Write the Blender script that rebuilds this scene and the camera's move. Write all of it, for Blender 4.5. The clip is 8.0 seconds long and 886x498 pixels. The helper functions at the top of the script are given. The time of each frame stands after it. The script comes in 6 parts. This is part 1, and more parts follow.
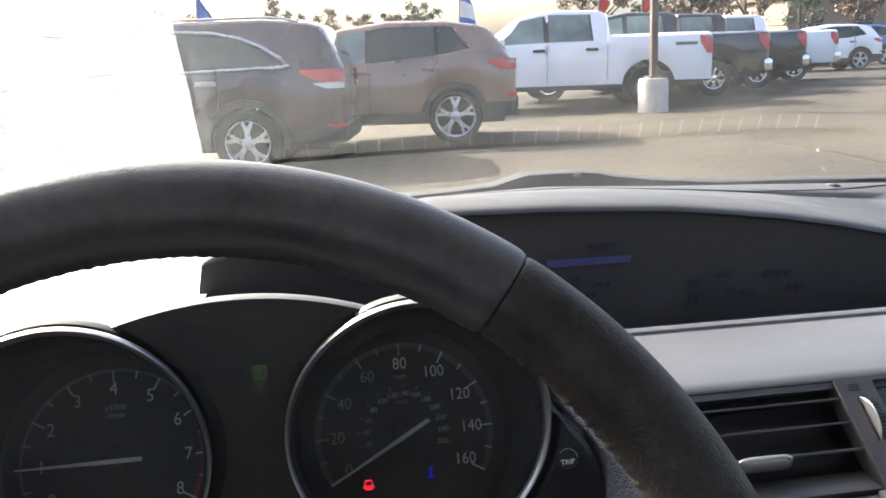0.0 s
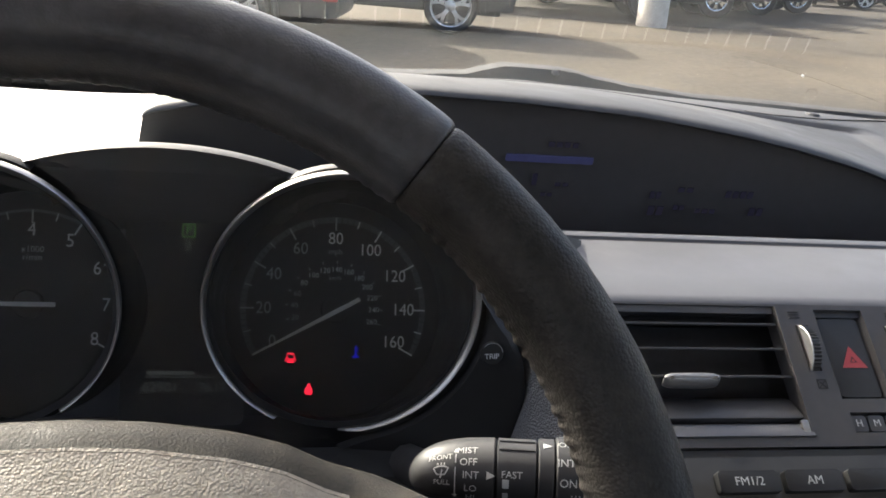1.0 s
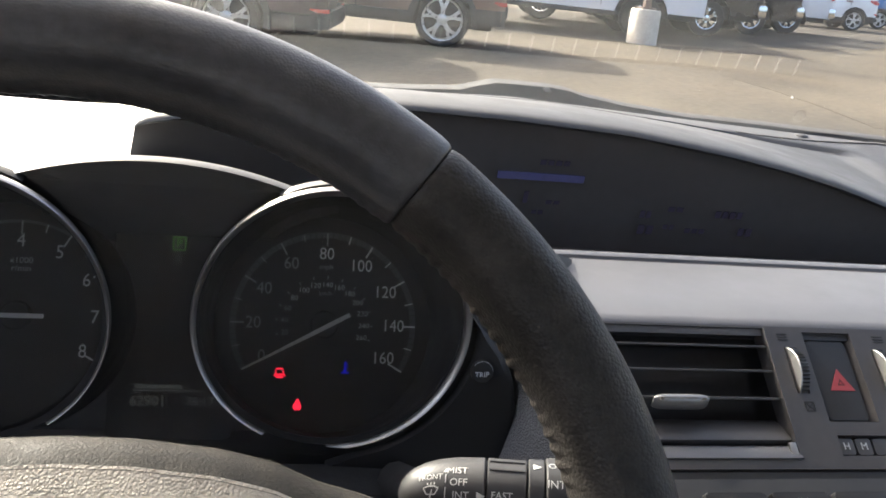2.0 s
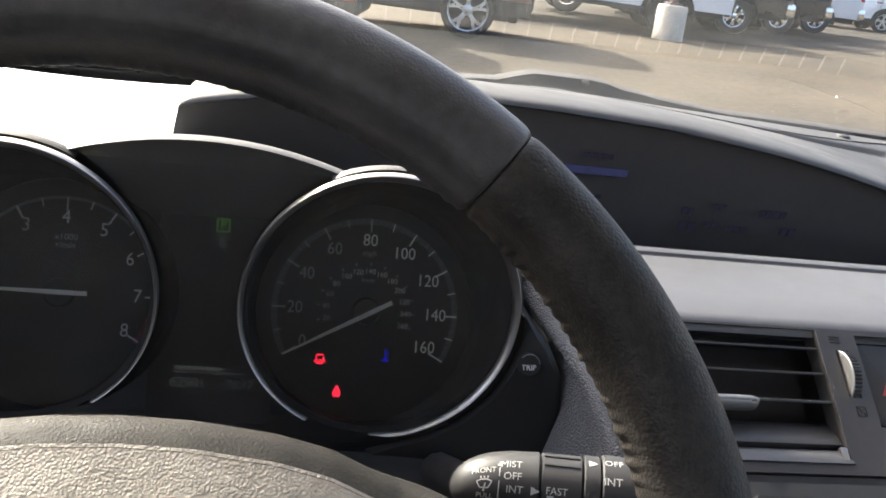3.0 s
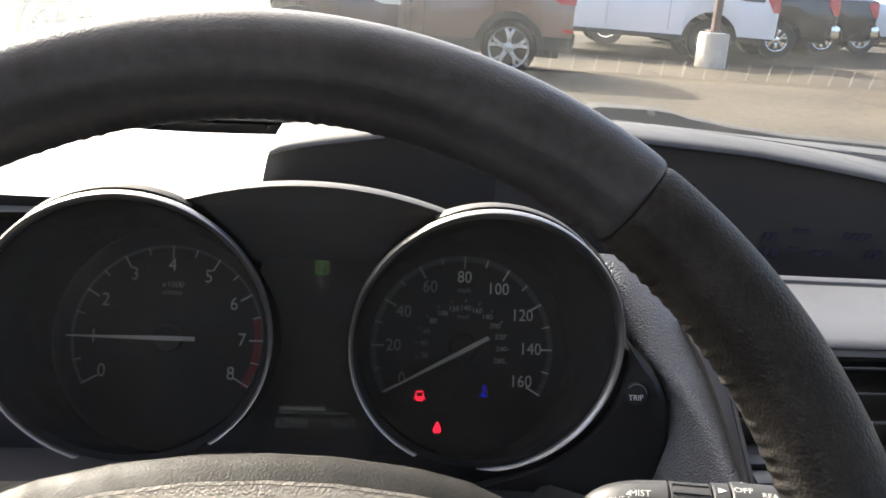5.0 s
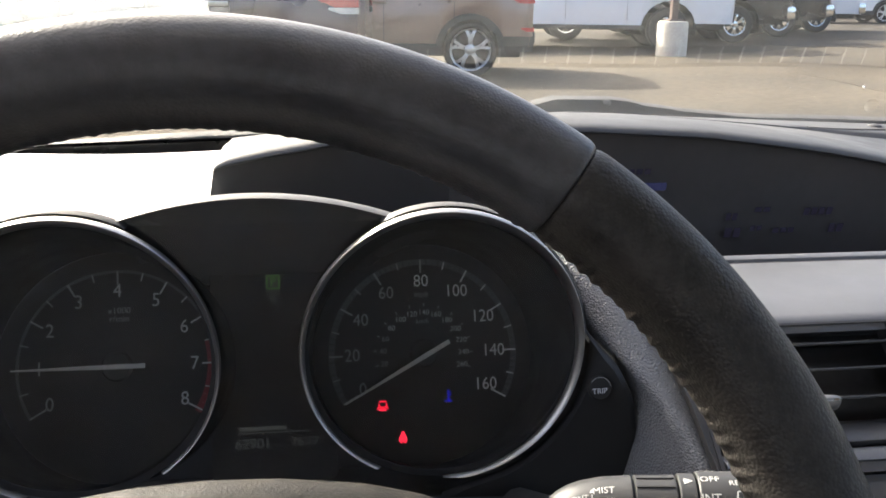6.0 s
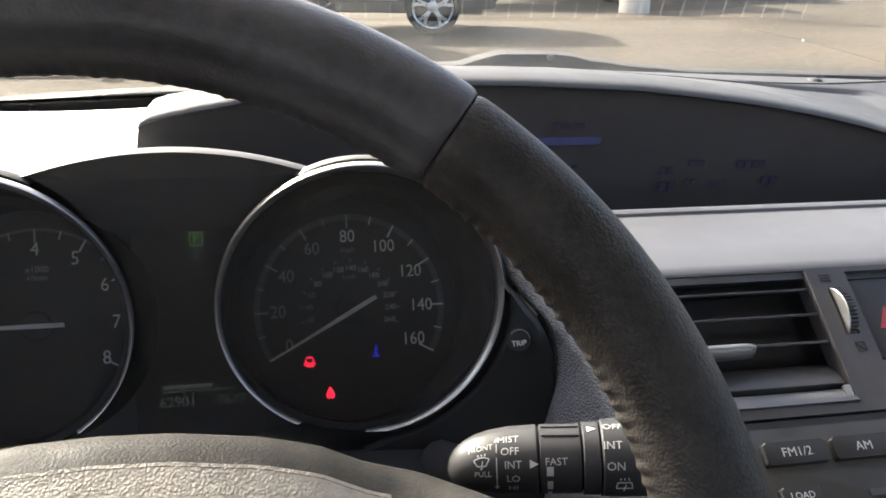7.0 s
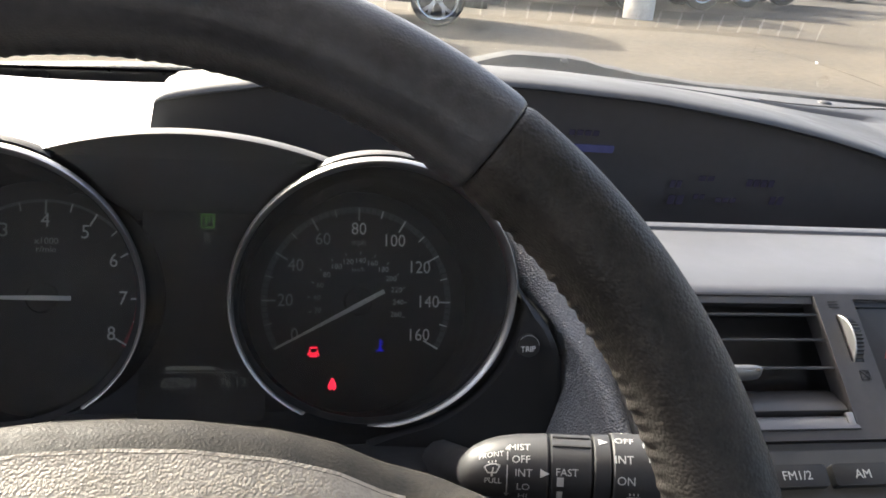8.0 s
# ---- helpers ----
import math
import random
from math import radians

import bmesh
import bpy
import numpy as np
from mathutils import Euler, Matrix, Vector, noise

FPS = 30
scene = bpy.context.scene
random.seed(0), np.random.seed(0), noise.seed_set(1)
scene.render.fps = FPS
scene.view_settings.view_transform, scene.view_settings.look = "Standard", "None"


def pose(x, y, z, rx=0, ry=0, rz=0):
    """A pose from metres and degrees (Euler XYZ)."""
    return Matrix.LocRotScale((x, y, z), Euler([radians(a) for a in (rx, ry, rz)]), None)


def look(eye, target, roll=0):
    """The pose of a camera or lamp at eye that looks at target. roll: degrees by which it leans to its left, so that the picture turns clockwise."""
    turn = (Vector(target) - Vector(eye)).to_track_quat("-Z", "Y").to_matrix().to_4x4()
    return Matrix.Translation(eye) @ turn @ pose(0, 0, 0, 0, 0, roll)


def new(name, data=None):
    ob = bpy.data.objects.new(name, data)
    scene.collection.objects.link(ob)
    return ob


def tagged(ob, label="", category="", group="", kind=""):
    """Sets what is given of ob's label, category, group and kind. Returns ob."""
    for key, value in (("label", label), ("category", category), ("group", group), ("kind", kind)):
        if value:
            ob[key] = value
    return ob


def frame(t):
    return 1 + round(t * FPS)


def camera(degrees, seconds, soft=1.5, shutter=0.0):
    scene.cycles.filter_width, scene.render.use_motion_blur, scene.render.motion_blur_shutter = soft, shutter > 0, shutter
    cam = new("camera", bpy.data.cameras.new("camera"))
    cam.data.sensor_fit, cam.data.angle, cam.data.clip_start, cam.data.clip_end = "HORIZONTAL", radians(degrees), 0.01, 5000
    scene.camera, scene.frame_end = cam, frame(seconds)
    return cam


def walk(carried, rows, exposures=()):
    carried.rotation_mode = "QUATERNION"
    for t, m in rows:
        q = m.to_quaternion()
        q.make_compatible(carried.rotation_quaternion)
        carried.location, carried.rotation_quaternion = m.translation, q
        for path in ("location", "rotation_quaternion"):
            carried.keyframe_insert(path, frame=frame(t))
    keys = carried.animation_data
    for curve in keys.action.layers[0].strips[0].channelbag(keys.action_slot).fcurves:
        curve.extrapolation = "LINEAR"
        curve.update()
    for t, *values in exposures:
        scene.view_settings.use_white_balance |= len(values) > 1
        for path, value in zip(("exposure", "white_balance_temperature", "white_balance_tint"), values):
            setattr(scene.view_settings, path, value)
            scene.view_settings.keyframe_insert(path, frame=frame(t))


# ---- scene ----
cam = camera(52.35, 8.0, soft=1.7)
SUN, SKY = 3.6, 0.15
EXPOSURES = [(0.0, 2.35, 6200, 10), (0.2, 2.0, 6200, 10), (0.5, 1.75, 6200, 10), (0.8, 1.9, 6350, 10), (1.0, 2.16, 6400, 10), (1.3, 2.4, 6450, 10), (1.7, 2.35, 6450, 10), (3.5, 2.45, 6450, 10), (4.2, 2.5, 6450, 10), (5.5, 2.35, 6450, 10), (6.0, 2.36, 6450, 10), (6.5, 2.18, 6450, 10), (7.0, 2.52, 6450, 10), (7.5, 2.64, 6450, 10), (8.0, 2.6, 6450, 10)]
PATH = [
    (0.0, (0.0271, -0.1165, 1.1365), (0.1062, 0.3668, 1.0360), -1.99),
    (0.2, (0.0278, -0.1258, 1.1364), (0.1074, 0.3549, 1.0240), -1.83),
    (0.3, (0.0281, -0.1255, 1.1366), (0.1088, 0.3547, 1.0230), -1.92),
    (0.5, (0.0314, -0.1175, 1.1367), (0.1264, 0.3565, 1.0092), -0.39),
    (0.7, (0.0415, -0.1095, 1.1249), (0.1399, 0.3571, 0.9746), 1.54),
    (0.8, (0.0432, -0.1047, 1.1217), (0.1405, 0.3589, 0.9618), 3.66),
    (1.0, (0.0472, -0.0985, 1.1240), (0.1395, 0.3672, 0.9672), 5.26),
    (1.2, (0.0435, -0.0982, 1.1197), (0.1222, 0.3741, 0.9755), 3.77),
    (1.5, (0.0423, -0.0997, 1.1251), (0.1272, 0.3715, 0.9809), 4.45),
    (1.7, (0.0485, -0.0973, 1.1263), (0.1424, 0.3708, 0.9778), 5.52),
    (2.8, (0.0301, -0.0994, 1.1248), (0.1246, 0.3678, 0.9738), 7.76),
    (3.0, (0.0307, -0.0897, 1.1218), (0.1205, 0.3769, 0.9664), 7.85),
    (3.2, (0.0226, -0.0949, 1.1215), (0.1050, 0.3741, 0.9691), 7.78),
    (3.5, (0.0088, -0.0922, 1.1232), (0.0780, 0.3784, 0.9692), 7.08),
    (3.7, (0.0011, -0.0894, 1.1194), (0.0638, 0.3823, 0.9661), 6.71),
    (4.0, (0.0037, -0.0888, 1.1206), (0.0633, 0.3844, 0.9703), 5.80),
    (4.2, (0.0042, -0.0944, 1.1217), (0.0640, 0.3798, 0.9747), 5.23),
    (5.3, (0.0034, -0.0930, 1.1182), (0.0699, 0.3831, 0.9806), 4.22),
    (5.5, (0.0081, -0.0914, 1.1161), (0.0794, 0.3840, 0.9787), 3.55),
    (5.8, (0.0103, -0.0906, 1.1173), (0.0829, 0.3865, 0.9862), 1.77),
    (6.0, (0.0190, -0.0838, 1.1162), (0.0938, 0.3918, 0.9813), 0.87),
    (6.3, (0.0317, -0.0758, 1.1114), (0.1157, 0.3939, 0.9619), 0.38),
    (6.5, (0.0334, -0.0829, 1.1140), (0.1214, 0.3835, 0.9569), 0.81),
    (6.7, (0.0263, -0.0793, 1.1131), (0.1022, 0.3887, 0.9545), 1.01),
    (7.0, (0.0414, -0.0856, 1.1129), (0.1339, 0.3804, 0.9570), 0.97),
    (7.2, (0.0357, -0.0870, 1.1112), (0.1232, 0.3817, 0.9608), 1.19),
    (7.5, (0.0203, -0.0848, 1.1159), (0.1047, 0.3844, 0.9649), 2.76),
    (7.8, (0.0261, -0.0856, 1.1143), (0.1174, 0.3804, 0.9576), 4.51),
    (8.0, (0.0280, -0.0815, 1.1159), (0.1277, 0.3816, 0.9561), 5.29),
]
walk(cam, [(t, look(eye, target, roll)) for t, eye, target, roll in PATH], EXPOSURES)

# ---- daylight ----
SUN_TO = Vector((-0.53, 0.68, 0.52)).normalized()
world = bpy.data.worlds.new("sky")
scene.world = world
world.use_nodes = True
wn = world.node_tree
sky = wn.nodes.new("ShaderNodeTexSky")
sky.sky_type = "NISHITA"
sky.sun_disc = False
sky.sun_elevation = math.asin(SUN_TO.z)
sky.sun_rotation = math.atan2(SUN_TO.x, SUN_TO.y)
sky.air_density, sky.dust_density, sky.ozone_density = 0.7, 7.0, 0.2
wn.nodes["Background"].inputs["Strength"].default_value = SKY
wn.links.new(sky.outputs[0], wn.nodes["Background"].inputs["Color"])
sun = new("sun", bpy.data.lights.new("sun", "SUN"))
sun.data.energy, sun.data.angle, sun.data.color = SUN, radians(0.6), (1.0, 0.93, 0.82)
sun.matrix_world = look((0, 0, 30), Vector((0, 0, 30)) - SUN_TO)


# ---- materials ----
def shade(name, color, rough=0.5, metal=0.0, vary=0.15, scale=30.0, bump=0.0, bump_scale=400.0, coat=0.0, color2=None, spec=0.5, cells=False, stretch=(1, 1, 1), fine=6.0, deep=0.4):
    m = bpy.data.materials.new(name)
    m.use_nodes = True
    nt = m.node_tree
    b = nt.nodes["Principled BSDF"]
    b.inputs["Metallic"].default_value = metal
    b.inputs["Coat Weight"].default_value = coat
    b.inputs["Specular IOR Level"].default_value = spec
    co = nt.nodes.new("ShaderNodeTexCoord")
    mp = nt.nodes.new("ShaderNodeMapping")
    mp.inputs["Scale"].default_value = stretch
    nt.links.new(co.outputs["Object"], mp.inputs["Vector"])
    n1 = nt.nodes.new("ShaderNodeTexNoise")
    n1.inputs["Scale"].default_value, n1.inputs["Detail"].default_value = scale, 5
    n2 = nt.nodes.new("ShaderNodeTexNoise")
    n2.inputs["Scale"].default_value, n2.inputs["Detail"].default_value = scale * fine, 3
    nt.links.new(mp.outputs[0], n1.inputs["Vector"])
    nt.links.new(mp.outputs[0], n2.inputs["Vector"])
    add = nt.nodes.new("ShaderNodeMix")
    add.inputs[0].default_value = 0.4
    nt.links.new(n1.outputs["Fac"], add.inputs[2])
    nt.links.new(n2.outputs["Fac"], add.inputs[3])
    ramp = nt.nodes.new("ShaderNodeValToRGB")
    c2 = color2 or color
    lo = [max(0, c * (1 - vary)) for c in color]
    hi = [min(1, c * (1 + vary)) for c in c2]
    ramp.color_ramp.elements[0].position, ramp.color_ramp.elements[1].position = 0.35, 0.65
    ramp.color_ramp.elements[0].color = (*lo, 1)
    ramp.color_ramp.elements[1].color = (*hi, 1)
    nt.links.new(add.outputs[0], ramp.inputs["Fac"])
    nt.links.new(ramp.outputs["Color"], b.inputs["Base Color"])
    mr = nt.nodes.new("ShaderNodeMapRange")
    mr.inputs["From Min"].default_value, mr.inputs["From Max"].default_value = 0.3, 0.7
    mr.inputs["To Min"].default_value, mr.inputs["To Max"].default_value = max(0.02, rough * 0.85), min(1, rough * 1.15)
    nt.links.new(n1.outputs["Fac"], mr.inputs["Value"])
    nt.links.new(mr.outputs[0], b.inputs["Roughness"])
    if bump > 0:
        if cells:
            t = nt.nodes.new("ShaderNodeTexVoronoi")
            t.feature = "F1"
            t.inputs["Scale"].default_value = bump_scale
            out = t.outputs["Distance"]
        else:
            t = nt.nodes.new("ShaderNodeTexNoise")
            t.inputs["Scale"].default_value, t.inputs["Detail"].default_value = bump_scale, 4
            out = t.outputs["Fac"]
        nt.links.new(mp.outputs[0], t.inputs["Vector"])
        bp = nt.nodes.new("ShaderNodeBump")
        bp.inputs["Strength"].default_value = bump
        bp.inputs["Distance"].default_value = deep / bump_scale
        bp.invert = cells
        nt.links.new(out, bp.inputs["Height"])
        nt.links.new(bp.outputs[0], b.inputs["Normal"])
    return m


def glow(name, color, strength):
    m = shade(name, [c * 0.3 for c in color], 0.75, spec=0.1)
    b = m.node_tree.nodes["Principled BSDF"]
    b.inputs["Emission Color"].default_value = (*color, 1)
    b.inputs["Emission Strength"].default_value = strength
    return m


def pane_glass(name, base, tint, haze=0.0, streaks=0.0):
    m = bpy.data.materials.new(name)
    m.use_nodes = True
    nt = m.node_tree
    nt.nodes.clear()
    out = nt.nodes.new("ShaderNodeOutputMaterial")
    mix = nt.nodes.new("ShaderNodeMixShader")
    tr = nt.nodes.new("ShaderNodeBsdfTransparent")
    gl = nt.nodes.new("ShaderNodeBsdfGlossy")
    lw = nt.nodes.new("ShaderNodeLayerWeight")
    po = nt.nodes.new("ShaderNodeMath")
    po.operation, po.inputs[1].default_value = "POWER", 5.0
    fr = nt.nodes.new("ShaderNodeMath")
    fr.operation, fr.inputs[1].default_value, fr.inputs[2].default_value = "MULTIPLY_ADD", 1 - base, base
    nt.links.new(lw.outputs["Facing"], po.inputs[0])
    nt.links.new(po.outputs[0], fr.inputs[0])
    tr.inputs["Color"].default_value = (*tint, 1)
    gl.inputs["Roughness"].default_value = 0.0
    gl.inputs["Color"].default_value = (0.96, 1.0, 0.985, 1)
    nt.links.new(fr.outputs[0], mix.inputs[0])
    nt.links.new(tr.outputs[0], mix.inputs[1])
    nt.links.new(gl.outputs[0], mix.inputs[2])
    if haze + streaks == 0:
        nt.links.new(mix.outputs[0], out.inputs[0])
        return m
    # a thin film: slanting wiper smears, and an even painted haze for dial covers
    film = nt.nodes.new("ShaderNodeAddShader")
    front, back = nt.nodes.new("ShaderNodeBsdfDiffuse"), nt.nodes.new("ShaderNodeBsdfTranslucent")
    for b in (front, back):
        b.inputs["Color"].default_value = (0.50, 0.47, 0.43, 1)
    nt.links.new(front.outputs[0], film.inputs[0])
    nt.links.new(back.outputs[0], film.inputs[1])
    co = nt.nodes.new("ShaderNodeTexCoord")
    along, across, both = nt.nodes.new("ShaderNodeVectorMath"), nt.nodes.new("ShaderNodeVectorMath"), nt.nodes.new("ShaderNodeCombineXYZ")
    for node, way in ((along, (2.6, 0, 1.6)), (across, (-46, 0, 88))):
        node.operation, node.inputs[1].default_value = "DOT_PRODUCT", way
        nt.links.new(co.outputs["Object"], node.inputs[0])
    nt.links.new(along.outputs["Value"], both.inputs[0])
    nt.links.new(across.outputs["Value"], both.inputs[1])
    n = nt.nodes.new("ShaderNodeTexNoise")
    n.inputs["Scale"].default_value, n.inputs["Detail"].default_value = 1.0, 4
    nt.links.new(both.outputs[0], n.inputs["Vector"])
    mr = nt.nodes.new("ShaderNodeMapRange")
    mr.inputs["From Min"].default_value, mr.inputs["From Max"].default_value = 0.45, 0.75
    mr.inputs["To Min"].default_value, mr.inputs["To Max"].default_value = haze, haze + streaks
    nt.links.new(n.outputs["Fac"], mr.inputs["Value"])
    dusty = nt.nodes.new("ShaderNodeMixShader")
    nt.links.new(mr.outputs[0], dusty.inputs[0])
    nt.links.new(mix.outputs[0], dusty.inputs[1])
    nt.links.new(film.outputs[0], dusty.inputs[2])
    nt.links.new(dusty.outputs[0], out.inputs[0])
    return m


LEATHER = shade("rim_leather", (0.052, 0.052, 0.056), 0.36, vary=0.3, scale=40, bump=0.25, bump_scale=1150, spec=0.5, cells=True)
LEATHER_WORN = shade("worn_leather", (0.0135, 0.0127, 0.0118), 0.5, vary=0.4, scale=60, bump=0.42, bump_scale=950, cells=True, color2=(0.023, 0.0203, 0.018), spec=0.4)
# hub pad's pale colour also carries the sunlight that falls on it
PAD = shade("sunlit_pad_leatherette", (0.31, 0.283, 0.24), 0.45, vary=0.2, scale=60, bump=0.45, bump_scale=1000, cells=True, deep=0.5)
STALK = shade("black_stalk_plastic", (0.026, 0.0255, 0.026), 0.55, vary=0.15, scale=40, bump=0.12, bump_scale=1200)
SOFT = shade("soft_touch_plastic", (0.053, 0.052, 0.053), 0.55, vary=0.15, scale=25, bump=0.25, bump_scale=1500)
SKIN = shade("grained_dash_skin", (0.14, 0.141, 0.147), 0.36, vary=0.10, scale=30, bump=1.0, bump_scale=950, cells=True, deep=0.6)
BLACK = shade("matte_black_plastic", (0.058, 0.056, 0.056), 0.6, spec=0.38, vary=0.15, scale=40, bump=0.15, bump_scale=900)
LENS = shade("dark_display_lens", (0.047, 0.0445, 0.0455), 0.5, vary=0.1, scale=20, spec=0.4)
PIANO = shade("dark_gloss_plastic", (0.018, 0.018, 0.019), 0.5, vary=0.1, scale=20, spec=0.3)
HOOD = shade("dull_black_hood_plastic", (0.06, 0.058, 0.058), 0.8, vary=0.08, scale=60, spec=0.3)
DIAL = shade("dial_face_print", (0.019, 0.0185, 0.0185), 0.8, vary=0.08, scale=60, spec=0.3)
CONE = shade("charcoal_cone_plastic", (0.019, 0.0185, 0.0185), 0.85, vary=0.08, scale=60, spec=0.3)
SILVER = shade("silver_grey_trim_paint", (0.105, 0.105, 0.112), 0.45, metal=0.3, vary=0.06, scale=20, bump=0.05, bump_scale=3000)
RADIO = shade("black_radio_plastic", (0.019, 0.0188, 0.019), 0.4, vary=0.12, scale=30, bump=0.1, bump_scale=1800, spec=0.4)
BROW = shade("shaded_hollow_plastic", (0.030, 0.029, 0.030), 0.6, vary=0.1, scale=20, spec=0.25)
FASCIA = shade("charcoal_fascia_plastic", (0.046, 0.0435, 0.0435), 0.42, vary=0.12, scale=30, bump=0.12, bump_scale=1800)
SATIN = shade("satin_chrome", (0.42, 0.405, 0.39), 0.38, metal=1.0, vary=0.08, scale=30)
DARK_SATIN = shade("dark_satin_wheel", (0.07, 0.069, 0.067), 0.35, metal=0.8, vary=0.1, scale=30)
CHROME = shade("bright_chrome", (0.8, 0.8, 0.8), 0.12, metal=1.0, vary=0.05)
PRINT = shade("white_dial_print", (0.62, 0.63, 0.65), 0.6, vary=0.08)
# for small print, and for left-hand marks dimmed as if less lit
PRINT_DIM = shade("shaded_and_small_print", (0.23, 0.235, 0.245), 0.6, vary=0.08)
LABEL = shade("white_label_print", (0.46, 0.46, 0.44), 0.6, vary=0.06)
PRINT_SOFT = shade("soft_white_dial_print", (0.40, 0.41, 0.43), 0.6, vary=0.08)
BAND = shade("dim_scale_print", (0.062, 0.065, 0.071), 0.6, vary=0.08)
REDLINE = shade("red_dial_print", (0.15, 0.015, 0.022), 0.6, vary=0.1)
RED_LAMP = glow("red_warning_lamp", (1.0, 0.02, 0.05), 0.32)
BLUE_LAMP = glow("blue_warning_lamp", (0.02, 0.02, 1.0), 0.065)
GREEN_LCD = glow("green_indicator", (0.22, 0.5, 0.13), 0.035)
LCD_DIM = glow("dim_lcd_segments", (0.26, 0.28, 0.26), 0.022)
LCD_BLUE = glow("blue_display_bar", (0.10, 0.11, 0.27), 0.035)
LCD_FAINT = glow("faint_display_segments", (0.075, 0.07, 0.12), 0.022)
NEEDLE = shade("needle_white", (0.5, 0.5, 0.5), 0.5, vary=0.05)
HAZARD_RED = shade("hazard_red_print", (0.30, 0.035, 0.04), 0.5, vary=0.1)
PAPER = shade("white_paper", (0.92, 0.92, 0.91), 0.8, vary=0.03, scale=15)
STREAK = shade("pale_streak_grey", (0.89, 0.89, 0.885), 0.8)
GLASS = pane_glass("windscreen_glass", 0.20, (0.93, 0.96, 0.94), 0.0, 0.012)
# the cover's even film paints glare haze that lifts the dials' blacks
COVER = pane_glass("hazed_clear_cover", 0.004, (0.93, 0.93, 0.93), 0.054, 0.004)
FRIT = shade("black_glass_border", (0.008, 0.008, 0.009), 0.3)
RUBBER = shade("black_rubber", (0.014, 0.014, 0.015), 0.7, vary=0.2, scale=30, bump=0.2)
# out of view; set pale and warm to bounce light into the cabin
HEADLINER = shade("pale_bounce_cloth", (0.72, 0.675, 0.62), 0.95, vary=0.08, scale=60, bump=0.3)
CARPET = shade("charcoal_carpet", (0.03, 0.03, 0.03), 0.95, vary=0.3, scale=200, bump=0.5)
THREAD = shade("dark_thread", (0.014, 0.013, 0.012), 0.8, vary=0.2)
TAB = shade("satin_tab_metal", (0.3, 0.295, 0.29), 0.35, metal=0.8, vary=0.1)
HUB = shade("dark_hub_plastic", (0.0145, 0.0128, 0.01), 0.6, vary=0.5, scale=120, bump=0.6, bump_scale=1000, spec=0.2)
RIB = shade("grey_rib_plastic", (0.15, 0.15, 0.147), 0.5, vary=0.1)
OWN_PAINT = shade("dark_grey_car_paint", (0.06, 0.062, 0.066), 0.3, metal=0.3, coat=0.8, vary=0.05)


# ---- mesh helpers ----
def thing(name, label, category, m=None, group="", kind=""):
    ob = tagged(new(name), label, category, group, kind)
    ob.empty_display_size = 0.05
    if m is not None:
        ob.matrix_world = m
    return ob


def finish(name, bm, mat, sharp=35.0):
    bmesh.ops.recalc_face_normals(bm, faces=bm.faces)
    me = bpy.data.meshes.new(name)
    for f in bm.faces:
        f.smooth = True
    bm.to_mesh(me)
    bm.free()
    me.set_sharp_from_angle(angle=radians(sharp))
    me.materials.append(mat)
    return me


def part(name, bm, mat, parent, label="", m=None, kind="", sharp=35.0):
    ob = new(name, finish(name, bm, mat, sharp))
    ob.parent = parent
    if m is not None:
        ob.matrix_basis = m
    return tagged(ob, label, kind=kind)


def solo(name, bm, mat, label, category, m=None, kind="", group="", sharp=35.0):
    ob = new(name, finish(name, bm, mat, sharp))
    if m is not None:
        ob.matrix_world = m
    return tagged(ob, label, category, group, kind)


def loft(rings, closed=True, caps=False, bm=None):
    bm = bm or bmesh.new()
    rows = [[bm.verts.new(p) for p in ring] for ring in rings]
    for a, b in zip(rows, rows[1:]):
        n = len(a)
        for i in range(n if closed else n - 1):
            j = (i + 1) % n
            try:
                bm.faces.new((a[i], a[j], b[j], b[i]))
            except ValueError:
                pass
    if caps:
        for r in (rows[0], rows[-1]):
            bm.faces.new(r)
    return bm


def box(cx, cy, cz, sx, sy, sz, bevel=0.0, bm=None, m=None, seg=2):
    own = bmesh.new()
    bmesh.ops.create_cube(own, size=1)
    bmesh.ops.scale(own, vec=(sx, sy, sz), verts=own.verts)
    if bevel > 0:
        bmesh.ops.bevel(own, geom=list(own.edges), offset=bevel, segments=seg, profile=0.6, affect="EDGES")
    bmesh.ops.translate(own, vec=(cx, cy, cz), verts=own.verts)
    if m is not None:
        own.transform(m)
    if bm is None:
        return own
    return merge(bm, own)


def merge(bm, other):
    me = bpy.data.meshes.new("tmp")
    other.to_mesh(me)
    other.free()
    bm.from_mesh(me)
    bpy.data.meshes.remove(me)
    return bm


def circle(r, n, z=0.0, rx=None, a0=0.0):
    return [Vector((math.cos(a0 + 2 * math.pi * i / n) * (rx or r), math.sin(a0 + 2 * math.pi * i / n) * r, z)) for i in range(n)]


def lathe(profile, n=48, caps=True, bm=None):
    """A turned shape round z from (radius, z) pairs."""
    return loft([circle(max(r, 1e-5), n, z) for r, z in profile], True, caps, bm)


def tube(points, r, n=8, bm=None):
    pts = [Vector(p) for p in points]
    rr = r if isinstance(r, (list, tuple)) else [r] * len(pts)
    rings = []
    for i, p in enumerate(pts):
        d = (pts[min(i + 1, len(pts) - 1)] - pts[max(i - 1, 0)]).normalized()
        side = d.orthogonal().normalized() if abs(d.z) > 0.95 else d.cross(Vector((0, 0, 1))).normalized()
        up = side.cross(d)
        rings.append([p + (side * math.cos(2 * math.pi * k / n) + up * math.sin(2 * math.pi * k / n)) * rr[i] for k in range(n)])
    return loft(rings, True, True, bm)


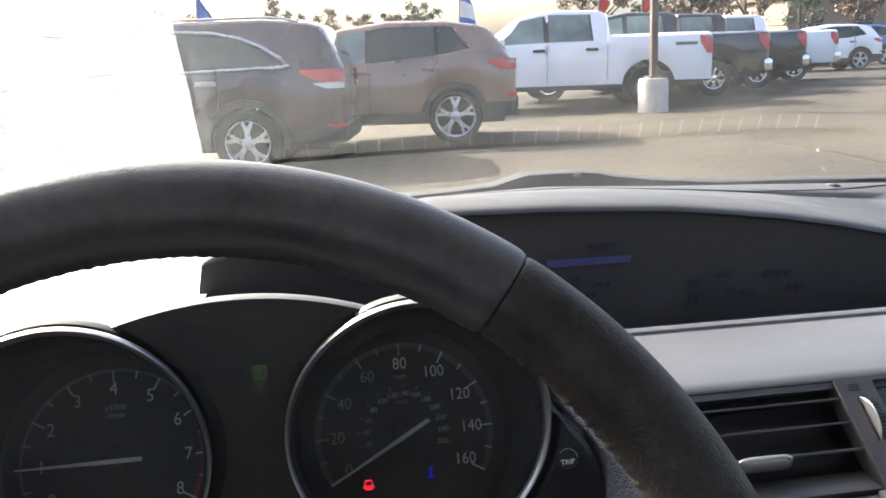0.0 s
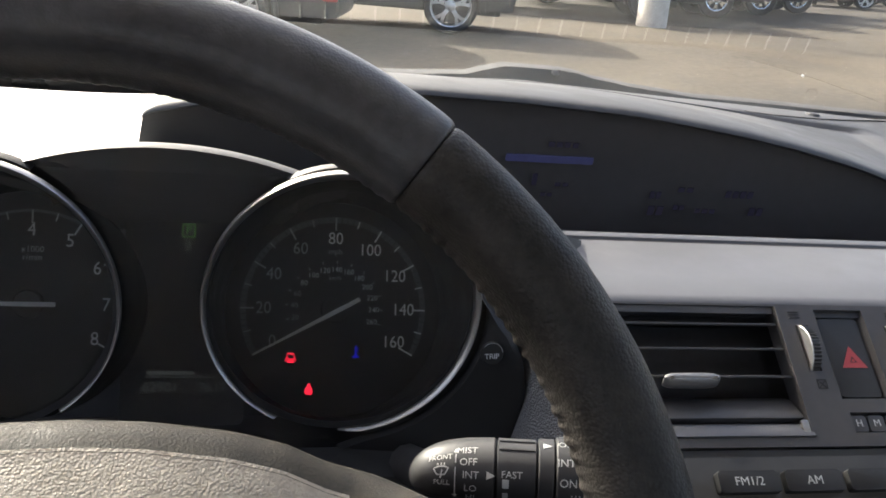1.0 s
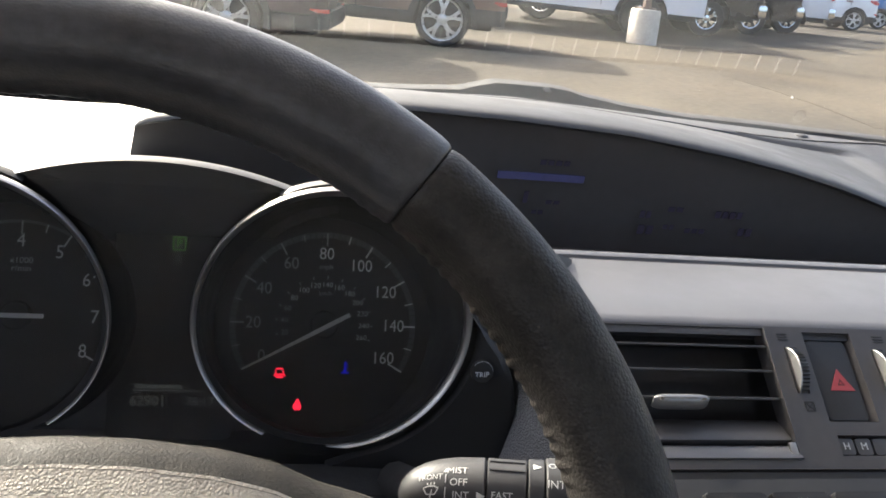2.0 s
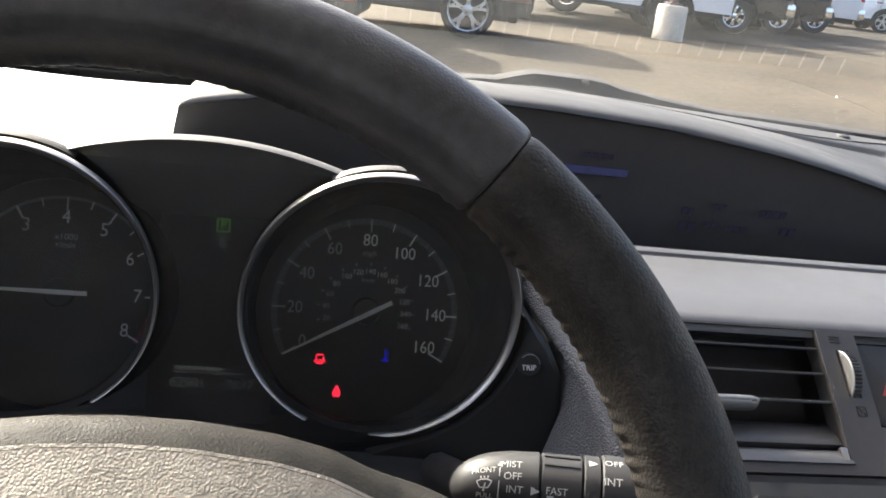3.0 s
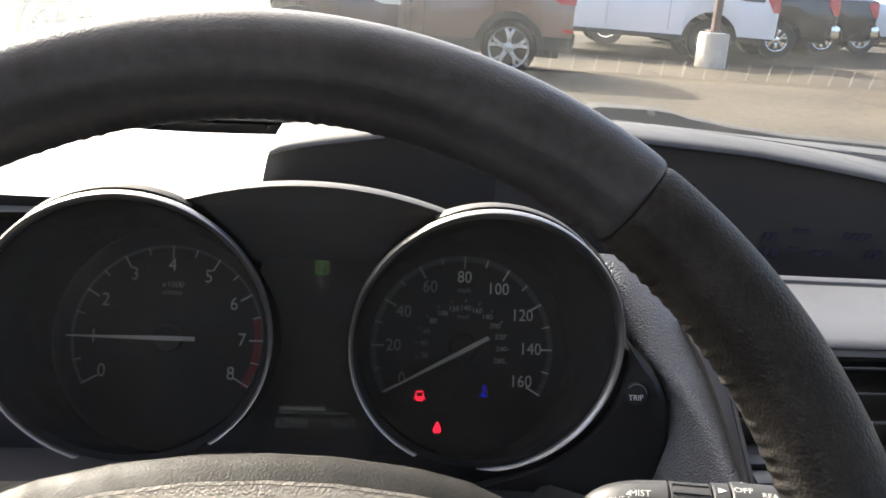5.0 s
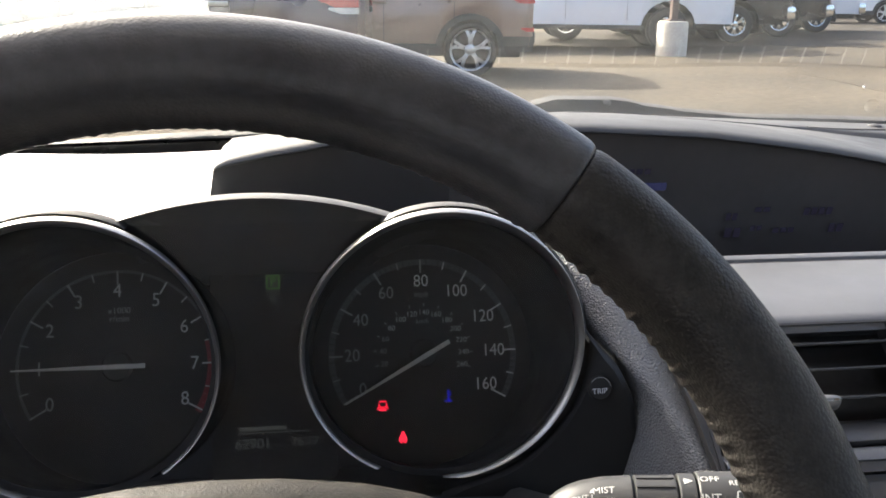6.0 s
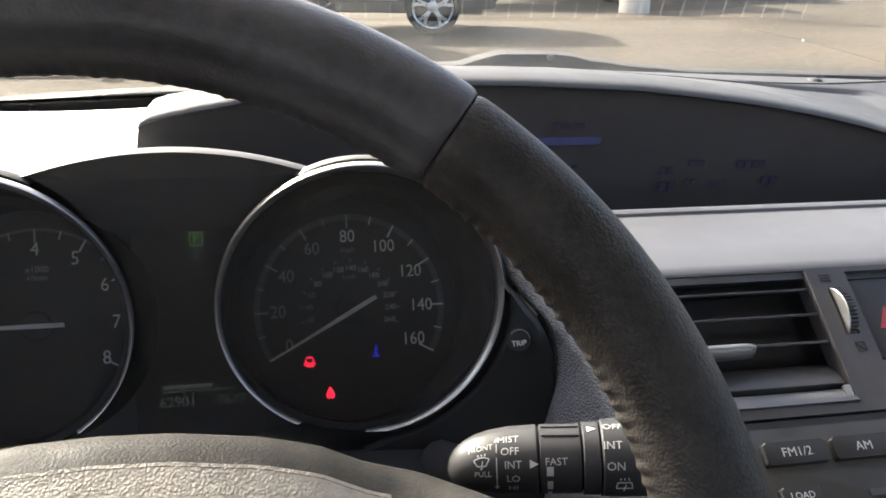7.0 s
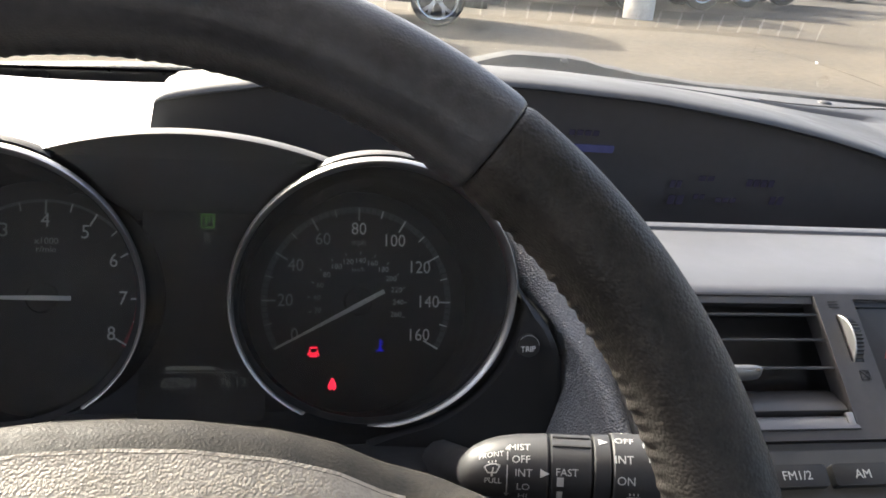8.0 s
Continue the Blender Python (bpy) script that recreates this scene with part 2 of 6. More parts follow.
def plate(poly, thick, m=None, bm=None, bevel=0.0):
    """A flat piece with the outline poly in x, y, from z = 0 to thick."""
    own = bmesh.new()
    lo = [own.verts.new((x, y, 0)) for x, y in poly]
    hi = [own.verts.new((x, y, thick)) for x, y in poly]
    own.faces.new(lo[::-1])
    top = own.faces.new(hi)
    n = len(poly)
    for i in range(n):
        own.faces.new((lo[i], lo[(i + 1) % n], hi[(i + 1) % n], hi[i]))
    if bevel > 0:
        bmesh.ops.bevel(own, geom=list(top.edges), offset=bevel, segments=2, profile=0.6, affect="EDGES")
    if m is not None:
        own.transform(m)
    return own if bm is None else merge(bm, own)


def rounded(x0, y0, x1, y1, r, n=5):
    out = []
    for cx, cy, a in ((x1 - r, y1 - r, 0), (x0 + r, y1 - r, 90), (x0 + r, y0 + r, 180), (x1 - r, y0 + r, 270)):
        for k in range(n + 1):
            t = radians(a + 90 * k / n)
            out.append((cx + r * math.cos(t), cy + r * math.sin(t)))
    return out


def lettering(text, size, extrude=0.00005, wide=1.0):
    cu = bpy.data.curves.new("lettering", "FONT")
    cu.body, cu.size, cu.align_x, cu.align_y, cu.extrude = text, size, "CENTER", "CENTER", extrude
    cu.resolution_u = 3
    ob = bpy.data.objects.new("lettering", cu)
    scene.collection.objects.link(ob)
    bpy.context.view_layer.update()
    me = bpy.data.meshes.new_from_object(ob)
    bm = bmesh.new()
    bm.from_mesh(me)
    bpy.data.objects.remove(ob)
    bpy.data.curves.remove(cu)
    bpy.data.meshes.remove(me)
    bmesh.ops.scale(bm, vec=(wide, 1, 1), verts=bm.verts)
    bmesh.ops.remove_doubles(bm, verts=bm.verts, dist=1e-6)
    return bm


def holed(x0, x1, y0, y1, holes, depth, thick, bm=None):
    """A panel in x, y with rectangular holes (x0, y0, x1, y1) whose walls go down by depth."""
    bm = bm or bmesh.new()
    xs = sorted({x0, x1, *(h[0] for h in holes), *(h[2] for h in holes)})
    ys = sorted({y0, y1, *(h[1] for h in holes), *(h[3] for h in holes)})
    inside = lambda x, y: any(h[0] < x < h[2] and h[1] < y < h[3] for h in holes)
    grid = {}

    def vert(x, y, z):
        if (x, y, z) not in grid:
            grid[(x, y, z)] = bm.verts.new((x, y, z))
        return grid[(x, y, z)]

    for xa, xb in zip(xs, xs[1:]):
        for ya, yb in zip(ys, ys[1:]):
            if not inside((xa + xb) / 2, (ya + yb) / 2):
                bm.faces.new((vert(xa, ya, 0), vert(xb, ya, 0), vert(xb, yb, 0), vert(xa, yb, 0)))
    for a, b, c, d in holes:
        for p, q in (((a, b), (c, b)), ((c, b), (c, d)), ((c, d), (a, d)), ((a, d), (a, b))):
            bm.faces.new((vert(*p, 0), vert(*q, 0), vert(*q, -depth), vert(*p, -depth)))
    for p, q in (((x0, y0), (x1, y0)), ((x1, y0), (x1, y1)), ((x1, y1), (x0, y1)), ((x0, y1), (x0, y0))):
        bm.faces.new((vert(*p, 0), vert(*q, 0), vert(*q, -thick), vert(*p, -thick)))
    return bm


def frame_matrix(o, x, y):
    x, y = Vector(x).normalized(), Vector(y)
    z = x.cross(y).normalized()
    y = z.cross(x)
    return Matrix(((x.x, y.x, z.x, o[0]), (x.y, y.y, z.y, o[1]), (x.z, y.z, z.z, o[2]), (0, 0, 0, 1)))


def smooth(v, table):
    """A smooth curve through (v, value) pairs."""
    if v <= table[0][0]:
        return table[0][1]
    for (a, p), (b, q) in zip(table, table[1:]):
        if v <= b:
            t = (v - a) / (b - a)
            return p + (q - p) * t * t * (3 - 2 * t)
    return table[-1][1]


def line(v, table):
    return float(np.interp(v, [a for a, _ in table], [b for _, b in table]))


# ---- the car's shell ----
CAR_X = 0.344          # the car's middle


def screen_base(x):
    return 0.80 - 0.22 * (x - CAR_X) ** 2


def screen_point(x, t):
    """A point of the windscreen: t from 0 at its foot to 1 at its head."""
    bow = 0.02 * math.sin(math.pi * t)
    return Vector((x, screen_base(x) - 0.70 * t, 0.985 + 0.39 * t + bow))


def cabin():
    bm = loft([[screen_point(x, t / 10) for t in range(11)] for x in np.linspace(-0.36, 1.05, 25)], closed=False)
    pane = solo("window_1", bm, GLASS, "clear sloping windscreen glass with faint streaks", "windscreen", kind="structure")
    bm = loft([[screen_point(x, 0.0) + Vector((0, 0.001 + dy, dz)) for dy, dz in ((-0.004, 0.001), (0.03, -0.02), (0.03, -0.04), (-0.004, -0.012))] for x in np.linspace(-0.36, 1.05, 25)], closed=True, caps=True)
    part("stone_chip", lathe([(0.0013, 0), (0.0011, 0.0004), (0.0006, 0.0005)], 9), PAPER, pane, "tiny pale stone chip", m=pose(0.542, 0.7052, 1.0398, 29))
    part("window_seal", bm, FRIT, pane, "black border strip")
    bm = loft([[screen_point(x, v) + Vector((0, -0.0012, -0.0008)) for v in np.linspace(0.0, line(x, [(0.2, 0.011), (0.6, 0.021)]), 3)] for x in np.linspace(-0.36, 1.05, 25)], closed=False)
    part("glass_border", bm, FRIT, pane, "black printed border along the glass foot")
    roof = []
    for x in np.linspace(-0.42, 1.11, 21):
        k = 1 - ((x - CAR_X) / 0.765) ** 2
        roof.append([Vector((x, screen_base(x) - 0.69, 1.375)), Vector((x, 0.0, 1.395 + 0.03 * k)), Vector((x, -0.6, 1.40 + 0.05 * k)), Vector((x, -1.3, 1.37 + 0.05 * k)),
                     Vector((x, -1.3, 1.41 + 0.05 * k)), Vector((x, -0.6, 1.44 + 0.05 * k)), Vector((x, 0.0, 1.43 + 0.03 * k)), Vector((x, screen_base(x) - 0.67, 1.40))])
    solo("ceiling", loft(roof, True, True), HEADLINER, "unseen pale headliner of the car roof, set to bounce light", "ceiling", kind="structure")
    for side, x in (("left", -0.40), ("right", 1.09)):
        s = -1 if side == "left" else 1
        post = [(x - s * 0.04, 0.70, 0.97), (x - s * 0.05, 0.35, 1.19), (x - s * 0.075, 0.02, 1.385), (x - s * 0.085, -0.5, 1.41)]
        solo("pillar_" + side, tube(post, [0.035, 0.032, 0.034, 0.03], 10), HEADLINER, "grey plastic windscreen pillar trim", "pillar", kind="structure")
        solo("wall_" + side, box(x + s * 0.04, -0.35, 0.62, 0.08, 2.3, 0.66, 0.02), SOFT, "dark plastic door panel below the side window", "door panel", kind="structure")
        solo("centre_post_" + side, box(x - s * 0.02, -0.50, 1.17, 0.05, 0.14, 0.48, 0.015), HEADLINER, "grey door post trim", "pillar", kind="structure")
        solo("fender_" + side, box(x + s * 0.03, 1.27, 0.58, 0.10, 0.98, 0.50, 0.04), OWN_PAINT, "dark grey painted front wing", "wing", kind="structure")
    solo("wall_rear", box(CAR_X, -1.36, 0.65, 1.6, 0.1, 0.7, 0.02), SOFT, "dark rear cabin panel", "panel", kind="structure")
    solo("rear_header", box(CAR_X, -1.33, 1.37, 1.5, 0.1, 0.12, 0.02), HEADLINER, "grey rear roof rail trim", "trim", kind="structure")
    solo("floor", box(CAR_X, -0.3, 0.27, 1.6, 2.2, 0.06, 0.01), CARPET, "charcoal carpeted car floor", "floor", kind="structure")
    solo("wall_front", box(CAR_X, 0.86, 0.62, 1.6, 0.06, 0.66, 0.01), BLACK, "black bulkhead below the windscreen", "bulkhead", kind="structure")
    hood = []
    for x in np.linspace(-0.42, 1.11, 15):
        k = 1 - ((x - CAR_X) / 0.765) ** 2
        hood.append([Vector((x, y, z + 0.03 * k)) for y, z in ((0.98, 0.90), (1.35, 0.84), (1.62, 0.74), (1.76, 0.60), (1.76, 0.35))])
    solo("bonnet", loft(hood, closed=False), OWN_PAINT, "dark grey painted bonnet falling away ahead of the windscreen", "bonnet", kind="structure")


cabin()


def cowl():
    t = thing("wiper_cowl", "black plastic wiper cowl outside the foot of the windscreen", "cowl")
    rings = []
    for x in np.linspace(-0.40, 1.08, 75):
        y = screen_base(x) + 0.035
        z = smooth(x, [(-0.4, 0.974), (-0.04, 0.985), (0.1, 0.998), (0.178, 1.001), (0.240, 1.004), (0.278, 1.0145), (0.344, 1.0140), (0.396, 1.005), (0.436, 1.000), (0.503, 0.995), (0.767, 0.991), (1.08, 0.985)])
        rings.append([Vector((x, y - 0.012, z - 0.03)), Vector((x, y, z)), Vector((x, y + 0.02, z + 0.002)), Vector((x, y + 0.05, z - 0.006)), Vector((x, y + 0.10, z - 0.05)), Vector((x, y + 0.1, z - 0.12))])
    part("cowl_panel", loft(rings, closed=False), RUBBER, t)
    part("cap", lathe([(0.0045, 0), (0.004, 0.0015), (0.002, 0.002)], 12), BLACK, t, "round black pivot cap", m=pose(0.335, 0.832, 1.011, 40))
    w = thing("windscreen_wiper", "black metal wiper arm resting along the windscreen foot", "wiper")
    part("arm", tube([(0.52, 0.85, 0.978), (0.75, 0.83, 0.976), (1.0, 0.78, 0.974)], [0.007, 0.005, 0.004]), RUBBER, w)
    part("blade", box(0, 0, 0, 0.55, 0.008, 0.012, 0.002, m=pose(0.76, 0.818, 0.984, 0, 0, -13)), RUBBER, w, "thin rubber wiper blade")


cowl()

# ---- dashboard ----
LIP = [(-0.040, 1.0095), (-0.0385, 1.0115), (-0.033, 1.0137), (-0.020, 1.0162), (-0.005, 1.0190), (0.017, 1.0226), (0.05, 1.0285), (0.09, 1.033), (0.134, 1.035), (0.214, 1.0335), (0.30, 1.029), (0.343, 1.024), (0.389, 1.018), (0.436, 1.010), (0.486, 0.999), (0.53, 0.986), (0.60, 0.968), (0.70, 0.955), (1.05, 0.950)]
FAR = [(-0.045, 0.991), (0.05, 1.001), (0.17, 1.008), (0.28, 1.010), (0.40, 1.004), (0.52, 1.000), (0.70, 0.995), (1.05, 0.985)]


def top_z(x, y):
    yb = screen_base(x)
    zl, zf = line(x, LIP), line(x, FAR)
    return line(y, [(0.53, zl + 0.001), (0.57, zl - 0.1 * (zl - zf) + 0.002), (yb - 0.10, zf + 0.35 * (zl - zf) + 0.001), (yb - 0.03, zf)])


def slot_y(x):
    """The demister slot bends towards the driver at its left end."""
    return 0.701 - 0.055 * max(0.0, 0.35 - x)


def dashboard():
    t = thing("dashboard", "dark grey soft-touch dashboard with a long display brow", "dashboard")
    tops, faces = [], []
    for x in [-0.040, -0.0385, -0.034, -0.028, -0.02, *np.linspace(-0.005, 0.0115, 3), 0.0125, *np.linspace(0.03, 0.117, 6), 0.1175, 0.118, *np.linspace(0.13, 0.655, 31), 0.6595, 0.6605, *np.linspace(0.68, 1.05, 20)]:
        zl, zf, yb = line(x, LIP), line(x, FAR), screen_base(x)
        ly = 0.51
        # padded top with the demister hollow, down over the rounded lip
        d = 0.0035 if 0.012 < x < 0.62 else 0.0
        sy = slot_y(x)
        mid = [(yb - 0.062, 0.0), (sy + 0.011, 0.0), (sy + 0.009, d), (sy - 0.009, d), (sy - 0.011, 0.0)] if x < 0.655 else [(y, 0.0) for y in np.linspace(yb - 0.045, 0.60, 5)]
        tops.append([Vector((x, yb - 0.004, zf - 0.012)), Vector((x, yb - 0.030, zf))] + [Vector((x, y, top_z(x, y) - dd)) for y, dd in mid]
                    + [Vector((x, y, z)) for y, z in ((ly + 0.07, zl - 0.1 * (zl - zf) + 0.002), (ly + 0.03, zl + 0.001), (ly + 0.012, zl - 0.0006), (ly + 0.006, zl - 0.0018), (ly + 0.0025, zl - 0.0038), (ly + 0.0018, zl - 0.0055), (ly + 0.0032, zl - 0.0068), (ly + 0.009, zl - 0.0075))])
        # the hollow below it that holds the display
        faces.append([Vector((x, y, z)) for y, z in ((ly + 0.009, zl - 0.0075), (0.526, 0.932), (0.410, 0.958))])
    # the brow's left end leans inwards at its top
    for ring in tops + faces:
        for v in ring:
            v.x += line(v.z, [(0.955, -0.012), (0.99, -0.004), (1.005, 0.0), (1.018, 0.005), (1.030, 0.013)]) * max(0.0, (-0.012 - v.x) / 0.028)
    part("brow", loft(tops, closed=False), SOFT, t, "long padded brow over the display", sharp=60)
    # the display's lens fills the hollow from x = 0.118 to 0.60
    shell = loft([f for f in faces if f[-1].x < 0.1183], closed=False)
    loft([f for f in faces if f[-1].x > 0.59], closed=False, bm=shell)
    loft([f[-2:] for f in faces], closed=False, bm=shell)
    # darker than the brow: the recess's shade is put into its colour
    part("brow_face", shell, BROW, t, "hollow under the brow, coloured dark for its shade", sharp=60)
    # end wall of the brow beside the paper
    bm = bmesh.new()
    bm.faces.new([bm.verts.new(q) for q in (*tops[0], Vector((-0.0525, 0.53, 0.94)), Vector((-0.0525, 0.76, 0.94)))])
    part("brow_end", bm, SOFT, t, "upright left end of the brow")
    # lower flat top to the left, under the paper
    rings = []
    for x in np.linspace(-0.44, -0.040, 21):
        yb = screen_base(x)
        rings.append([Vector((x, y, z)) for y, z in ((yb - 0.002, 0.955), (yb - 0.02, 0.972), (yb - 0.06, 0.978), (0.55, 0.976), (0.44, 0.970), (0.42, 0.955))])
    part("left_top", loft(rings, closed=False), SOFT, t, "flat dashboard top ahead of the driver", sharp=60)
    # valley behind the instrument pods
    rings = []
    for x in np.linspace(-0.20, 0.145, 21):
        rings.append([Vector((x, y, z)) for y, z in ((0.53, 0.955), (0.46, 0.960), (0.428, 0.985), (0.405, 0.995))])
    part("valley", loft(rings, closed=False), BLACK, t, sharp=60)
    # the body under the silver panel
    part("lower_body", box(CAR_X, 0.63, 0.69, 1.44, 0.36, 0.42, 0.03), SOFT, t)
    part("right_body", box(0.83, 0.44, 0.80, 0.46, 0.30, 0.30, 0.05), SOFT, t, "passenger side of the dashboard")
    part("knee_panel", box(-0.02, 0.36, 0.72, 0.60, 0.10, 0.26, 0.03), SOFT, t, "panel below the steering column")
    # slot and little sensor by the windscreen
    rings = [[Vector((x, y, top_z(x, y) + dz)) for y, dz in ((slot_y(x) - 0.0085, -0.0033), (slot_y(x) + 0.0085, -0.0033), (slot_y(x) + 0.0085, -0.012), (slot_y(x) - 0.0085, -0.012))] for x in np.linspace(0.02, 0.615, 40)]
    part("demister_slot", loft(rings, True, True), BLACK, t, "long narrow black demister slot")
    for i in range(26):
        x = 0.025 + 0.0215 * i
        part("demister_rib", box(x, slot_y(x), top_z(x, slot_y(x)) - 0.0030, 0.0019, 0.0165, 0.0012, 0.0003, seg=1), RIB, t, "pale demister rib")
    gap_y = lambda x: min(0.7224 + 0.14 * (x - 0.503), screen_base(x) - 0.03)
    rings = [[Vector((x, gap_y(x) + dy, top_z(x, gap_y(x)) + dz)) for dy, dz in ((-0.003, 0.0006), (0.003, 0.0006), (0.003, -0.006), (-0.003, -0.006))] for x in np.linspace(0.50, 1.0, 30)]
    part("panel_gap", loft(rings, True, True), BLACK, t, "thin dark gap across the dashboard top")
    part("light_sensor", lathe([(0.0075, 0), (0.0068, 0.0011), (0.0045, 0.0022), (0.001, 0.0026)], 20), SOFT, t, "small round light sensor", m=pose(0.588, 0.748, top_z(0.588, 0.748) - 0.0004))
    return t


def info_display(board):
    t = thing("information_display", "long dark information display sunk under the dashboard brow", "display", Matrix.Translation((0.318, 0.522, 0.975)))
    home = t.matrix_world.inverted()
    edge = lambda x: line(x, LIP) - 0.0075
    lens_y = lambda x, z: line(z, [(0.932, 0.526), (edge(x), 0.519)])
    rows = []
    for x in np.linspace(0.118, 0.60, 30):
        zt = max(edge(x), 0.936)
        rows.append([home @ Vector((x, lens_y(x, z) - d, z)) for z, d in ((zt, 0.0), (0.9320, 0.0))])
    part("screen", loft(rows, closed=False), LENS, t, "black screen")
    eye_line = Vector((0.02, -0.09, 1.12))

    def on(x, z):
        """On the lens, on the sight line to a point of the display's depth."""
        q = Vector((0.318 + x, 0.5186, 0.975 + z))
        for _ in range(4):
            q = eye_line + (q - eye_line) * ((lens_y(q.x, q.z) - 0.0022 - eye_line.y) / (q.y - eye_line.y))
        return home @ Matrix.Translation(q) @ pose(0, 0, 0, 107)

    part("status_bar", plate(rounded(-0.033, -0.003, 0.033, 0.003, 0.001), 0.0006, on(-0.076, 0.0125)), LCD_BLUE, t, "dim blue bar")
    for x, z, w, h in ((-0.066, 0.0235, 0.024, 0.004), (-0.085, -0.003, 0.005, 0.010), (-0.064, -0.006, 0.012, 0.003), (-0.075, -0.014, 0.010, 0.003),
                       (0.010, -0.011, 0.010, 0.006), (0.034, -0.006, 0.014, 0.004), (0.030, -0.020, 0.010, 0.004), (0.052, -0.022, 0.018, 0.004), (0.078, -0.008, 0.024, 0.006), (0.094, -0.021, 0.013, 0.007), (0.012, -0.023, 0.014, 0.008)):
        n = max(1, int(w / 0.005))
        for i in range(n):
            a, b = w * (i / n - 0.5), w * ((i + 0.72) / n - 0.5)
            part("segment", plate([(a, -h / 2), (b, -h / 2), (b, h / 2), (a, h / 2)], 0.0005, on(x, z)), LCD_FAINT, t, "faint unreadable display mark")
    bm = loft([[Vector((x, y, z)) for y, z in ((0.398, 0.9664), (0.3986, 0.9678), (0.4002, 0.9684), (0.4055, 0.9684), (0.4062, 0.962), (0.4, 0.962))] for x in np.linspace(0.19, 0.62, 12)], True, True)
    part("silver_strip", bm, SILVER, board, "thin satin silver strip under the display")
    part("shadow_gap", box(0.405, 0.3974, 0.9658, 0.43, 0.0016, 0.0010), BLACK, board)
    bm = loft([[Vector((x, y, z)) for y, z in ((0.398, 0.966), (0.37, 0.9672), (0.335, 0.9672), (0.310, 0.9655), (0.3035, 0.9635), (0.301, 0.959), (0.306, 0.9585), (0.40, 0.9615))] for x in np.linspace(0.19, 0.62, 12)], True, True)
    part("centre_panel", bm, SILVER, board, "smooth silver-grey painted panel above the air vents", sharp=50)



info_display(dashboard())


def paper():
    t = thing("paper_sheet", "blank white paper sheet lying sunlit on the dashboard", "paper")
    rng = random.Random(4)

    def on_sheet(u, v, lift=0.0):
        x = -0.047 + 0.027 * v - 0.300 * u
        y = min(0.425 + 0.300 * v - 0.02 * u, screen_base(x) - 0.02)
        return Vector((x, y, 0.980 + 0.004 * v + 0.0025 * math.sin(5 * u + 3 * v) + lift))

    part("sheet", loft([[on_sheet(i / 24, j / 16) for j in range(17)] for i in range(25)], closed=False), PAPER, t, sharp=80)
    # lines added so that the sheet's reflection in the windscreen shows streaks
    for k in range(13):
        v, u0 = 0.12 + 0.058 * k, rng.uniform(0.10, 0.2)
        u1 = u0 + rng.uniform(0.25, 0.62)
        rings = [[on_sheet(u, v + dv, 0.0003) for dv in (0.0, 0.006)] for u in np.linspace(u0, u1, 9)]
        part("streak_line", loft(rings, closed=False), STREAK, t, "thin pale line added for streaks in the reflection")


paper()

# ---- instrument cluster ----
TILT_FACE = math.atan(0.407)
FACE_UP = Vector((0, math.sin(TILT_FACE), math.cos(TILT_FACE)))


def face_matrix(x):
    """Dial faces: x to the right, y up the face, z towards the driver."""
    return frame_matrix((x, 0.3846, 0.9228), (1, 0, 0), FACE_UP)


RING_C = {-1: Vector((-0.0875, 0.3007, 0.9579)), 1: Vector((0.0813, 0.3007, 0.9579))}
RING_R = 0.0668


def ring_points(c, r, dy, n=96, lo=0.0, hi=360.0, closed=True):
    k = n if closed else n + 1
    return [Vector((c.x + r * math.cos(radians(lo + (hi - lo) * i / n)), c.y + dy, c.z + r * math.sin(radians(lo + (hi - lo) * i / n)))) for i in range(k)]


